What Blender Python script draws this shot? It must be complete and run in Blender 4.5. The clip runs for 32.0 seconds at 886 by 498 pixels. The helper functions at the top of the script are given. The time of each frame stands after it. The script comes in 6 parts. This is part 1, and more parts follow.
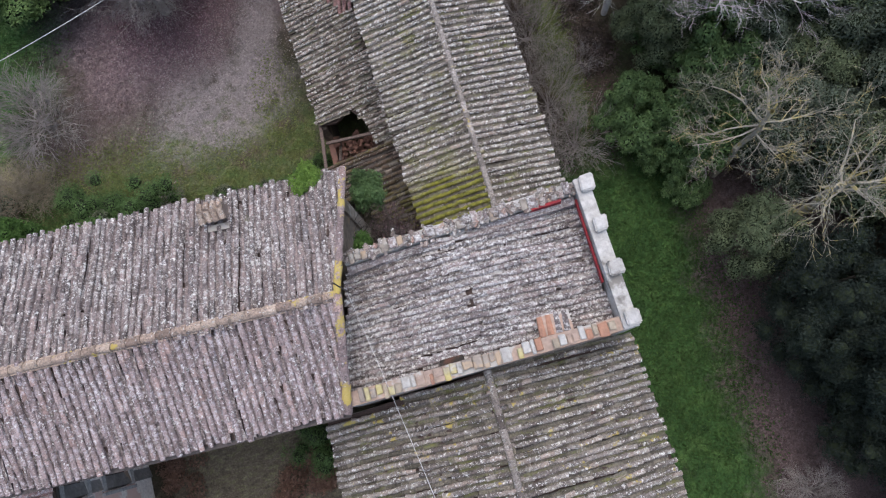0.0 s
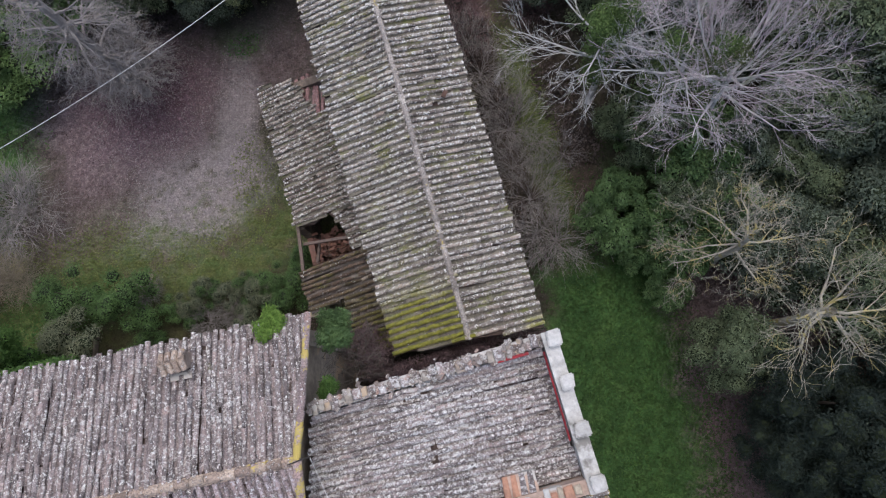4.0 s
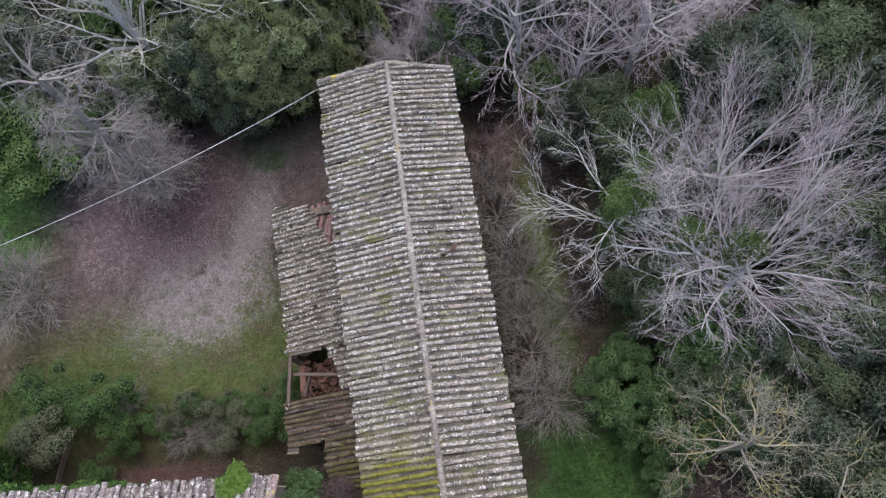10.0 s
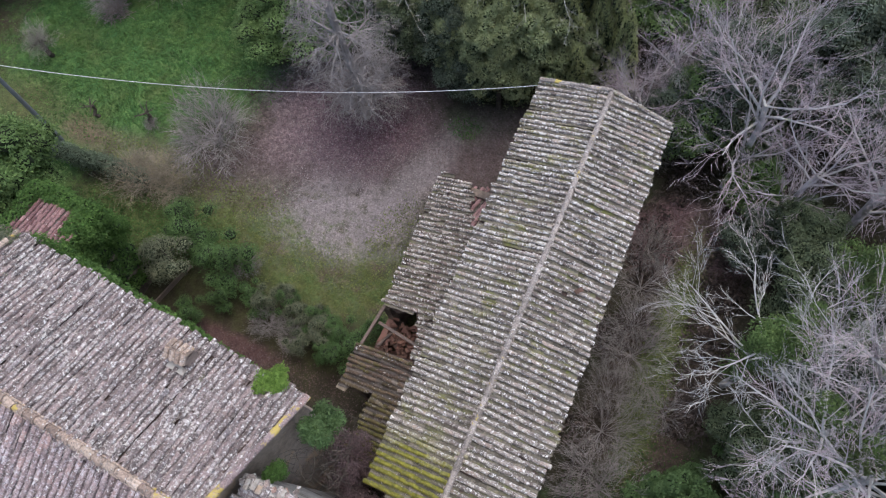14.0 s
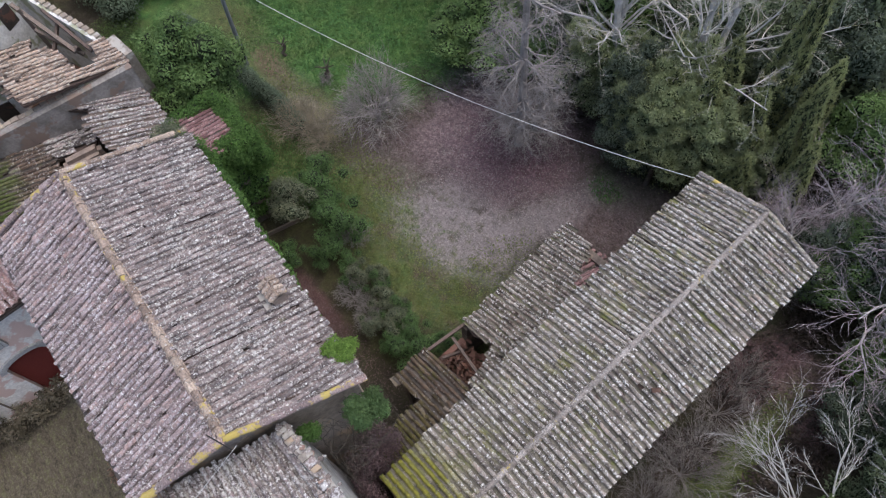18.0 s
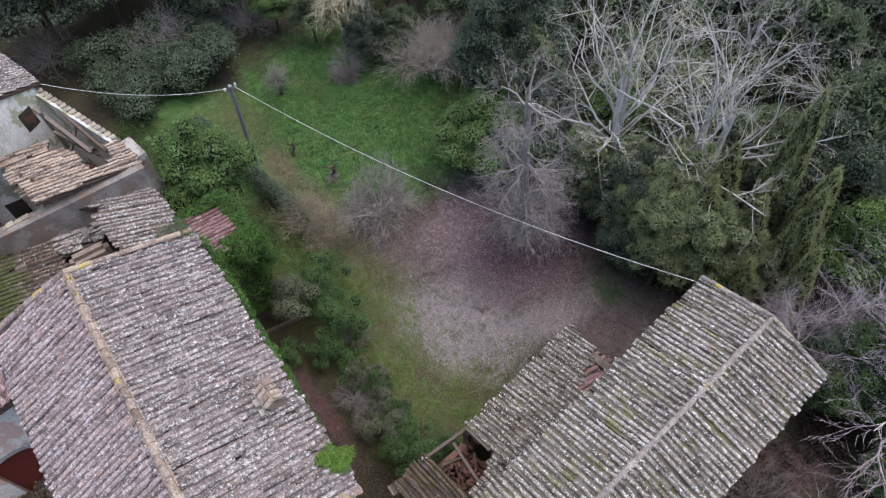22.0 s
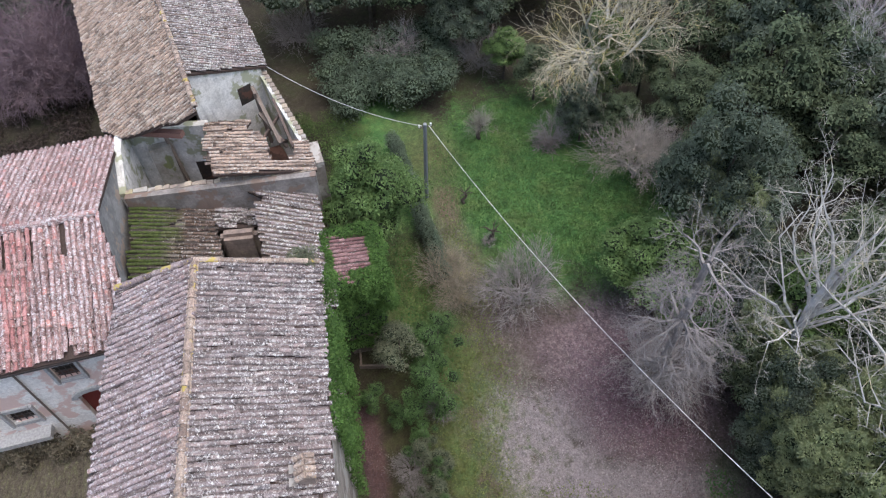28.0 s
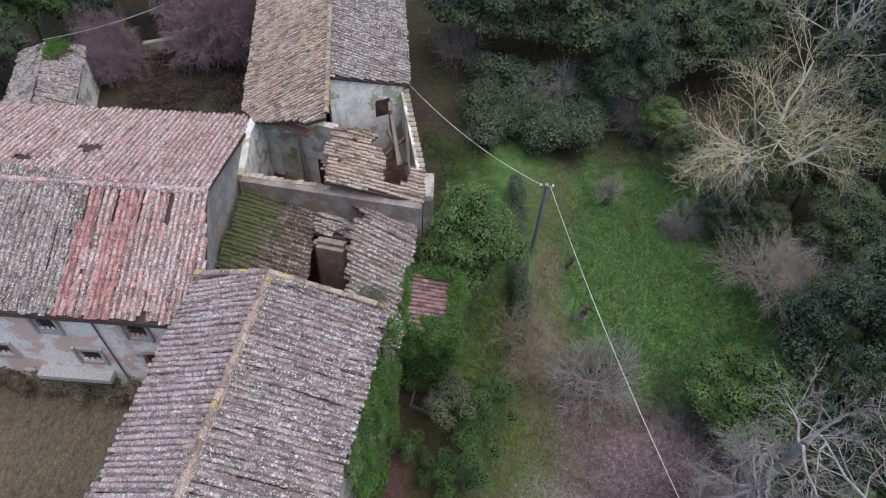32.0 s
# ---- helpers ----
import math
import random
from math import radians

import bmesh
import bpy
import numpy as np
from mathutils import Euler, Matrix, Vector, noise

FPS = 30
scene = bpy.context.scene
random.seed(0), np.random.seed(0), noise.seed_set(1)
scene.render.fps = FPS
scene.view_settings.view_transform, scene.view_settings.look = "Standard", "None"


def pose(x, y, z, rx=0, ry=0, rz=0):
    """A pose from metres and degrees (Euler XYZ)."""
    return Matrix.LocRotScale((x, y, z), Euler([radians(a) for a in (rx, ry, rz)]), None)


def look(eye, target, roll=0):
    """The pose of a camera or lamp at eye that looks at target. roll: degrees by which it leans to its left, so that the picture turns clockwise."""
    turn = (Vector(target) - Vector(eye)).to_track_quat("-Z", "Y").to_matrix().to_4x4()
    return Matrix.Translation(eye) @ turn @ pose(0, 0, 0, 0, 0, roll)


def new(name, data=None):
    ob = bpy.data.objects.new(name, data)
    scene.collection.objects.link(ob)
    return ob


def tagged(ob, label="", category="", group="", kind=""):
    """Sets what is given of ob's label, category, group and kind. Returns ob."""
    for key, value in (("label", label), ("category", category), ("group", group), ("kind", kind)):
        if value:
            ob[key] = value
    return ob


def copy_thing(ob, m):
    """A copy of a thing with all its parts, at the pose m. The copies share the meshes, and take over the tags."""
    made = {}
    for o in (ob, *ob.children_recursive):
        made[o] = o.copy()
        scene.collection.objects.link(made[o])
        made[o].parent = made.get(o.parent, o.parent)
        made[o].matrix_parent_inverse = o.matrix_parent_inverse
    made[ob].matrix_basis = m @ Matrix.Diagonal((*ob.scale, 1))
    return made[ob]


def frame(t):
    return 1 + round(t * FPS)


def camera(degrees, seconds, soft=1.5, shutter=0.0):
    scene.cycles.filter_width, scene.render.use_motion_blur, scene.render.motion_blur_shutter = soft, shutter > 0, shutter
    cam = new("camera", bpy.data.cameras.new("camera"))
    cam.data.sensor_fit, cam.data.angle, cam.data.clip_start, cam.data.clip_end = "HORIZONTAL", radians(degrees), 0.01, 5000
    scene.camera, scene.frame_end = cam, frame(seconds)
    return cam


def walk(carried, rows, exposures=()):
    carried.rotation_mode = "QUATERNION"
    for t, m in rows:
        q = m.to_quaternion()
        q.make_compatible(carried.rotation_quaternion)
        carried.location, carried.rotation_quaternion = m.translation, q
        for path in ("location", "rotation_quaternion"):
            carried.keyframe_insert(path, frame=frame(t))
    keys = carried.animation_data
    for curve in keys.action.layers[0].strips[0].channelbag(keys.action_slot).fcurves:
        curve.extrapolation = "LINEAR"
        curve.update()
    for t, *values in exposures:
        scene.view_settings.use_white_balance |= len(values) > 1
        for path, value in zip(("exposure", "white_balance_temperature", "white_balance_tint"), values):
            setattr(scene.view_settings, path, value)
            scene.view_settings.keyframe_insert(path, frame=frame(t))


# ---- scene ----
cam = camera(68.6, 32.0, 1.2)
PATH = [
    (0, (1.483, -19.728, 24.795), (1.419, -19.294, 22.844), -24.3),
    (0.5, (1.72, -19.344, 24.737), (1.653, -18.906, 22.787), -24.7),
    (1, (1.923, -18.922, 24.708), (1.858, -18.484, 22.758), -24.5),
    (1.5, (2.162, -18.524, 24.8), (2.095, -18.083, 22.85), -24.6),
    (2, (2.398, -18.111, 24.891), (2.331, -17.669, 22.942), -24.6),
    (2.5, (2.614, -17.715, 24.971), (2.548, -17.272, 23.022), -24.3),
    (4.5, (3.655, -16.009, 25.189), (3.577, -15.571, 23.239), -25.7),
    (5, (3.881, -15.616, 25.151), (3.817, -15.132, 23.211), -23.3),
    (5.5, (4.1, -15.256, 25.102), (4.05, -14.719, 23.175), -21.1),
    (6, (4.365, -14.928, 24.917), (4.324, -14.334, 23.008), -19.8),
    (6.5, (4.486, -14.706, 24.945), (4.468, -14.057, 23.054), -17.4),
    (7, (4.613, -14.529, 24.961), (4.611, -13.843, 23.083), -16.2),
    (7.5, (4.559, -14.643, 24.898), (4.576, -13.936, 23.027), -14.8),
    (8, (4.512, -14.738, 24.796), (4.538, -14.022, 22.929), -14.0),
    (8.5, (4.598, -14.631, 24.898), (4.607, -13.928, 23.025), -14.7),
    (9, (4.639, -14.522, 24.955), (4.629, -13.827, 23.08), -15.4),
    (9.5, (4.566, -14.498, 25.074), (4.537, -13.803, 23.199), -15.2),
    (10, (4.368, -14.455, 25.135), (4.298, -13.752, 23.264), -14.4),
    (10.5, (4.427, -14.339, 25.154), (4.299, -13.637, 23.285), -15.0),
    (11, (4.455, -14.352, 25.098), (4.276, -13.645, 23.235), -15.2),
    (11.5, (4.588, -14.342, 24.99), (4.348, -13.633, 23.135), -15.8),
    (12, (4.691, -14.262, 24.886), (4.39, -13.558, 23.038), -16.2),
    (12.5, (4.814, -14.281, 24.863), (4.453, -13.584, 23.023), -16.4),
    (13, (4.923, -14.316, 24.801), (4.505, -13.625, 22.971), -16.4),
    (13.5, (5.008, -14.209, 24.771), (4.533, -13.54, 22.947), -16.5),
    (14, (5.007, -14.266, 24.717), (4.483, -13.61, 22.902), -15.6),
    (14.5, (4.937, -14.22, 24.715), (4.37, -13.587, 22.904), -14.8),
    (15, (4.783, -14.449, 24.746), (4.183, -13.824, 22.943), -12.6),
    (15.5, (4.836, -14.359, 24.761), (4.186, -13.769, 22.964), -12.3),
    (17.5, (4.767, -14.474, 24.937), (3.996, -13.955, 23.166), -8.6),
    (18, (4.784, -14.484, 24.963), (3.991, -13.943, 23.209), -8.3),
    (18.5, (4.795, -14.45, 24.98), (3.978, -13.89, 23.243), -8.1),
    (19, (4.801, -14.404, 24.977), (3.958, -13.827, 23.257), -8.0),
    (19.5, (4.865, -14.374, 25.014), (3.998, -13.778, 23.313), -7.9),
    (20, (4.815, -14.388, 25.01), (3.928, -13.77, 23.328), -7.4),
    (20.5, (4.794, -14.376, 25.032), (3.885, -13.738, 23.369), -7.2),
    (21, (4.748, -14.3, 25.05), (3.818, -13.645, 23.406), -7.1),
    (21.5, (4.688, -14.291, 25.056), (3.737, -13.613, 23.432), -6.8),
    (22, (4.591, -14.175, 25.103), (3.619, -13.482, 23.498), -6.7),
    (22.5, (4.491, -14.044, 25.125), (3.504, -13.339, 23.535), -6.7),
    (23, (4.373, -13.925, 25.096), (3.38, -13.217, 23.511), -6.7),
    (23.5, (4.146, -13.742, 25.125), (3.146, -13.041, 23.541), -6.6),
    (24, (3.951, -13.536, 25.132), (2.918, -12.868, 23.555), -6.2),
    (24.5, (3.747, -13.285, 25.16), (2.673, -12.67, 23.589), -5.7),
    (25, (3.561, -13.056, 25.186), (2.446, -12.494, 23.624), -5.1),
    (25.5, (3.406, -12.789, 25.205), (2.253, -12.287, 23.65), -4.6),
    (27.5, (2.752, -11.947, 25.395), (1.508, -11.628, 23.861), -2.2),
    (28, (2.649, -11.773, 25.457), (1.392, -11.484, 23.928), -1.8),
    (28.5, (2.428, -11.556, 25.573), (1.164, -11.299, 24.044), -1.4),
    (29, (2.202, -11.398, 25.638), (0.933, -11.165, 24.111), -0.9),
    (29.5, (1.997, -11.207, 25.694), (0.719, -11.001, 24.169), -0.6),
    (30, (1.685, -11.095, 25.764), (0.404, -10.911, 24.238), -0.1),
    (30.5, (1.409, -10.964, 25.808), (0.119, -10.838, 24.285), 0.8),
    (31, (1.043, -10.891, 25.908), (-0.249, -10.836, 24.383), 2.0),
    (31.5, (0.729, -10.718, 25.968), (-0.566, -10.724, 24.444), 2.6),
    (32, (0.445, -10.476, 25.998), (-0.852, -10.541, 24.476), 3.0),
]
walk(cam, [(t, look(eye, target, roll)) for t, eye, target, roll in PATH], [(0.0, 0.43), (1.0, 0.33), (2.5, 0.29), (5.0, 0.48), (8.0, 0.6), (14.0, 0.62), (20.0, 0.43), (24.0, 0.8), (30.0, 0.72), (32.0, 0.44)])

# ---- world and light: a bright overcast winter day ----
world = bpy.data.worlds.new("world")
scene.world = world
world.use_nodes = True
wn = world.node_tree
sky = wn.nodes.new("ShaderNodeTexSky")
sky.sky_type = "NISHITA"
sky.sun_disc = False
sky.sun_elevation, sky.sun_rotation = radians(72), radians(20)
sky.air_density, sky.dust_density, sky.ozone_density = 1.0, 3.0, 1.0
wn.links.new(sky.outputs[0], wn.nodes["Background"].inputs[0])
wn.nodes["Background"].inputs[1].default_value = 0.185
sun = new("sun", bpy.data.lights.new("sun", "SUN"))
sun.data.energy, sun.data.angle, sun.data.color = 1.15, radians(75), (0.98, 0.985, 1.0)
sun.matrix_world = look((4, 5, 30), (0, 0, 0))


# ---- node helpers ----
def shader(name, rough=0.9, metal=0.0, spec=0.3):
    m = bpy.data.materials.new(name)
    m.use_nodes = True
    b = m.node_tree.nodes["Principled BSDF"]
    b.inputs["Roughness"].default_value = rough
    b.inputs["Metallic"].default_value = metal
    b.inputs["Specular IOR Level"].default_value = spec
    return m, m.node_tree, b


def put(nt, value, socket):
    if isinstance(value, bpy.types.NodeSocket):
        nt.links.new(value, socket)
    elif isinstance(value, (tuple, list)):
        socket.default_value = (*value, 1.0)[:4] if len(value) == 3 and socket.type == "RGBA" else value
    else:
        socket.default_value = value


def where(nt):
    return nt.nodes.new("ShaderNodeNewGeometry").outputs["Position"]


def grain(nt, scale, detail=3.0, rough=0.6, vec=None, stretch=None):
    n = nt.nodes.new("ShaderNodeTexNoise")
    n.inputs["Scale"].default_value, n.inputs["Detail"].default_value, n.inputs["Roughness"].default_value = scale, detail, rough
    v = vec or where(nt)
    if stretch:
        mp = nt.nodes.new("ShaderNodeMapping")
        mp.inputs["Scale"].default_value = stretch
        nt.links.new(v, mp.inputs[0])
        v = mp.outputs[0]
    nt.links.new(v, n.inputs["Vector"])
    return n.outputs["Fac"]


def ramp(nt, fac, stops, interp="LINEAR"):
    n = nt.nodes.new("ShaderNodeValToRGB")
    n.color_ramp.interpolation = interp
    e = n.color_ramp.elements
    while len(e) < len(stops):
        e.new(0.5)
    for k, (pos, c) in enumerate(stops):
        e[k].position = pos
        e[k].color = (*c, 1) if isinstance(c, (tuple, list)) else (c, c, c, 1)
    put(nt, fac, n.inputs[0])
    return n.outputs[0]


def step(nt, fac, lo, hi, top=1.0):
    n = nt.nodes.new("ShaderNodeMapRange")
    n.interpolation_type = "SMOOTHSTEP"
    put(nt, fac, n.inputs[0])
    n.inputs[1].default_value, n.inputs[2].default_value, n.inputs[4].default_value = lo, hi, top
    return n.outputs[0]


def mix(nt, fac, a, b, kind="MIX"):
    n = nt.nodes.new("ShaderNodeMix")
    n.data_type, n.blend_type = "RGBA", kind
    put(nt, fac, n.inputs[0])
    put(nt, a, n.inputs[6])
    put(nt, b, n.inputs[7])
    return n.outputs[2]


def calc(nt, op, a, b=0.0):
    n = nt.nodes.new("ShaderNodeMath")
    n.operation = op
    put(nt, a, n.inputs[0])
    put(nt, b, n.inputs[1])
    return n.outputs[0]


def rand(nt):
    """One number per piece: by object for single pieces, by island within joined ones."""
    a = nt.nodes.new("ShaderNodeObjectInfo").outputs["Random"]
    b = nt.nodes.new("ShaderNodeNewGeometry").outputs["Random Per Island"]
    return calc(nt, "FRACT", calc(nt, "ADD", a, b))


def relief(nt, b, height, strength=0.4, dist=0.02):
    n = nt.nodes.new("ShaderNodeBump")
    n.inputs["Strength"].default_value, n.inputs["Distance"].default_value = strength, dist
    nt.links.new(height, n.inputs["Height"])
    nt.links.new(n.outputs[0], b.inputs["Normal"])


def axis(nt, k):
    n = nt.nodes.new("ShaderNodeSeparateXYZ")
    nt.links.new(where(nt), n.inputs[0])
    return n.outputs[k]


# ---- materials ----
def tile_material(name, stops, lichen=0.5, pale=(0.50, 0.48, 0.46), moss=0.0, mossy_end=None, gold=0.0, green=((0.05, 0.058, 0.010), (0.19, 0.195, 0.03)), ends=0.0):
    """Weathered clay; "low" runs from 1 at a tile's open lower end to 0 at its upper end."""
    m, nt, b = shader(name, 0.92)
    one = rand(nt)
    c = ramp(nt, one, stops)
    c = mix(nt, 0.8, c, ramp(nt, calc(nt, "FRACT", calc(nt, "MULTIPLY", one, 7.13)), [(0.0, 0.8), (1.0, 1.2)]), "MULTIPLY")
    va = nt.nodes.new("ShaderNodeVectorMath")
    nt.links.new(where(nt), va.inputs[0])
    nt.links.new(calc(nt, "MULTIPLY", one, 40.0), va.inputs[1])
    own = va.outputs[0]
    low = nt.nodes.new("ShaderNodeAttribute")
    low.attribute_name = "low"
    low = low.outputs["Fac"]
    c = mix(nt, 1.0, c, ramp(nt, grain(nt, 1.1, 3), [(0.25, 0.8), (0.75, 1.14)]), "MULTIPLY")
    c = mix(nt, 0.9, c, ramp(nt, grain(nt, 21, 5, 0.75), [(0.3, 0.3), (0.7, 1.55)]), "MULTIPLY")
    c = mix(nt, step(nt, grain(nt, 7, 5, 0.7, own), 0.54, 0.64, 0.7), c, (0.075, 0.066, 0.06))
    spots = calc(nt, "ADD", grain(nt, 9, 6, 0.78, own), calc(nt, "MULTIPLY", grain(nt, 0.7, 3), 0.2))
    edge = 0.84 - 0.28 * lichen
    c = mix(nt, step(nt, spots, edge, edge + 0.08, 0.85), c, pale)
    flakes = calc(nt, "ADD", grain(nt, 14, 4, 0.65, own), calc(nt, "ADD", calc(nt, "MULTIPLY", low, 0.10 * ends), calc(nt, "MULTIPLY", grain(nt, 1.6, 3), 0.12)))
    edge = 0.76 - 0.15 * lichen + 0.04 * ends
    c = mix(nt, step(nt, flakes, edge, edge + 0.06, 0.85), c, (0.70, 0.685, 0.66))
    c = mix(nt, step(nt, grain(nt, 19, 4, 0.7, own), 0.58, 0.66, 0.75), c, (0.055, 0.05, 0.045))
    if gold:
        c = mix(nt, step(nt, grain(nt, 2.2, 4, 0.7), 0.62 - 0.2 * gold, 0.68 - 0.2 * gold, 0.85), c, (0.43, 0.33, 0.08))
    if moss or mossy_end:
        f = step(nt, grain(nt, 1.5, 6, 0.72, stretch=(0.7, 1.6, 1)), 0.66 - 0.25 * moss, 0.84 - 0.25 * moss, 0.75)
        f = calc(nt, "MULTIPLY", f, step(nt, grain(nt, 8, 5, 0.75), 0.30, 0.56))
        if mossy_end:
            k, lo, hi = mossy_end
            g = calc(nt, "ADD", axis(nt, k), calc(nt, "MULTIPLY", grain(nt, 0.9, 4), 2.0))
            f = calc(nt, "MAXIMUM", f, calc(nt, "MULTIPLY", step(nt, g, lo, hi, 0.95), step(nt, grain(nt, 8, 5, 0.75), 0.22, 0.42)))
        c = mix(nt, f, c, ramp(nt, grain(nt, 9, 4), [(0.3, green[0]), (0.7, green[1])]))
    nt.links.new(c, b.inputs["Base Color"])
    relief(nt, b, grain(nt, 30, 4), 0.6, 0.012)
    return m


GREY_TILE = [(0.0, (0.12, 0.096, 0.092)), (0.35, (0.18, 0.147, 0.142)), (0.7, (0.235, 0.193, 0.186)), (0.92, (0.29, 0.22, 0.205)), (1.0, (0.21, 0.187, 0.187))]
PINK_TILE = [(0.0, (0.20, 0.15, 0.145)), (0.35, (0.265, 0.2, 0.195)), (0.75, (0.325, 0.255, 0.248)), (1.0, (0.36, 0.25, 0.225))]
BARN_TILE = [(0.0, (0.105, 0.085, 0.075)), (0.4, (0.19, 0.16, 0.145)), (0.8, (0.26, 0.225, 0.20)), (1.0, (0.30, 0.235, 0.20))]
BROWN_TILE = [(0.0, (0.055, 0.035, 0.027)), (0.5, (0.11, 0.075, 0.055)), (0.85, (0.16, 0.11, 0.08)), (1.0, (0.24, 0.2, 0.17))]

barn_east_tile = tile_material("barn_east_tile", BARN_TILE, 0.8, pale=(0.44, 0.415, 0.36), ends=1.0, moss=0.35, mossy_end=(1, -13.7, -14.5), green=((0.10, 0.10, 0.012), (0.28, 0.27, 0.03)))
barn_tile = tile_material("barn_tile", BARN_TILE, 0.84, pale=(0.45, 0.425, 0.375), ends=1.0, moss=0.66, mossy_end=(1, -11.5, -12.7), green=((0.07, 0.072, 0.01), (0.23, 0.215, 0.025)))
house_tile = tile_material("house_tile", GREY_TILE, 0.78, pale=(0.47, 0.442, 0.415), moss=0.18, ends=0.4)
house_pink_tile = tile_material("house_pink_tile", PINK_TILE, 0.8, pale=(0.48, 0.43, 0.445), gold=0.0)
verge_tile = tile_material("verge_tile", PINK_TILE, 0.5, gold=0.55)
tower_tile = tile_material("tower_tile", GREY_TILE, 0.9, pale=(0.48, 0.46, 0.445), moss=0.1, ends=0.5)
south_tile = tile_material("south_tile", BARN_TILE, 0.74, moss=0.42, gold=0.06, ends=0.7, pale=(0.46, 0.44, 0.39))
lean_grey_tile = tile_material("lean_grey_tile", [(0.0, (0.085, 0.062, 0.052)), (0.5, (0.155, 0.12, 0.102)), (0.85, (0.21, 0.16, 0.135)), (1.0, (0.26, 0.22, 0.19))], 0.85, moss=0.3, ends=1.0, pale=(0.38, 0.355, 0.31))
lean_tile = tile_material("lean_tile", BROWN_TILE, 0.5, moss=0.68, mossy_end=(1, -10.4, -13.4), green=((0.045, 0.047, 0.009), (0.15, 0.142, 0.02)))
red_tile = tile_material("red_tile", [(0.0, (0.24, 0.15, 0.14)), (0.5, (0.36, 0.245, 0.23)), (0.85, (0.43, 0.28, 0.26)), (1.0, (0.44, 0.20, 0.17))], 0.82, moss=0.05, pale=(0.56, 0.51, 0.51))
new_red_tile = tile_material("new_red_tile", [(0.0, (0.34, 0.15, 0.14)), (0.7, (0.45, 0.23, 0.21)), (1.0, (0.44, 0.31, 0.29))], 0.62, pale=(0.55, 0.44, 0.43))
red_pan = tile_material("red_pan", [(0, (0.20, 0.12, 0.11)), (1, (0.34, 0.22, 0.205))], 0.7, pale=(0.46, 0.40, 0.39))
old_green_tile = tile_material("old_green_tile", GREY_TILE, 0.82, moss=0.52, pale=(0.48, 0.46, 0.42), green=((0.05, 0.06, 0.015), (0.14, 0.15, 0.04)))
far_pan = tile_material("far_pan", [(0, (0.12, 0.09, 0.075)), (1, (0.24, 0.185, 0.155))], 0.5, pale=(0.38, 0.34, 0.31), moss=0.3)
grey_far_tile = tile_material("grey_far_tile", GREY_TILE, 0.8, moss=0.36, ends=0.6, pale=(0.47, 0.46, 0.41), green=((0.07, 0.075, 0.025), (0.17, 0.175, 0.06)))
far_tile = tile_material("far_tile", [(0.0, (0.19, 0.135, 0.105)), (0.4, (0.36, 0.265, 0.205)), (0.8, (0.46, 0.33, 0.25)), (1.0, (0.43, 0.35, 0.29))], 0.7, moss=0.22, pale=(0.50, 0.475, 0.41))
moss_tile = tile_material("moss_tile", BROWN_TILE, 0.7, moss=0.35, mossy_end=(1, -16.9, -17.9), pale=(0.36, 0.29, 0.26), green=((0.03, 0.042, 0.01), (0.085, 0.115, 0.028)))
ridge_tile = tile_material("ridge_tile", [(0.0, (0.26, 0.19, 0.155)), (0.6, (0.38, 0.29, 0.23)), (1.0, (0.44, 0.35, 0.28))], 0.55, gold=0.14)
pale_ridge = tile_material("pale_ridge", [(0, (0.22, 0.19, 0.17)), (1, (0.36, 0.32, 0.29))], 0.55, gold=0.1)
cap_tile_old = tile_material("cap_tile_old", [(0, (0.30, 0.22, 0.175)), (1, (0.42, 0.33, 0.265))], 0.6, gold=0.05)
pan_tile = tile_material("pan_tile", [(0, (0.055, 0.045, 0.038)), (1, (0.14, 0.117, 0.102))], 0.35, moss=0.4)
barn_pan = tile_material("barn_pan", [(0, (0.095, 0.085, 0.066)), (1, (0.19, 0.168, 0.135))], 0.42, pale=(0.34, 0.32, 0.26), moss=0.66, green=((0.08, 0.09, 0.02), (0.19, 0.205, 0.05)))
pink_pan = tile_material("pink_pan", [(0, (0.15, 0.118, 0.113)), (1, (0.27, 0.215, 0.207))], 0.75, pale=(0.44, 0.405, 0.385), moss=0.18)
tower_pan = tile_material("tower_pan", [(0, (0.15, 0.125, 0.115)), (1, (0.27, 0.23, 0.21))], 0.9, pale=(0.48, 0.46, 0.44), moss=0.1)
maroon_tile = tile_material("maroon_tile", [(0, (0.15, 0.075, 0.075)), (1, (0.29, 0.175, 0.17))], 0.35, pale=(0.36, 0.29, 0.29))


def wall_material(name, base, dark, patch=None, amount=0.5, streak=0.5):
    m, nt, b = shader(name, 0.95)
    c = mix(nt, step(nt, grain(nt, 1.6, 5, 0.65), 0.35, 0.65), base, dark)
    c = mix(nt, 0.5, c, ramp(nt, grain(nt, 11, 5), [(0.3, 0.6), (0.7, 1.3)]), "MULTIPLY")
    if patch:
        c = mix(nt, step(nt, grain(nt, 0.9, 5, 0.6), 0.62 - 0.25 * amount, 0.67 - 0.25 * amount, 0.9), c, patch)
    c = mix(nt, step(nt, grain(nt, 3, 4, stretch=(1, 1, 0.12)), 0.55, 0.75, streak), c, (0.10, 0.095, 0.085))
    nt.links.new(c, b.inputs["Base Color"])
    relief(nt, b, grain(nt, 9, 5), 0.5, 0.03)
    return m


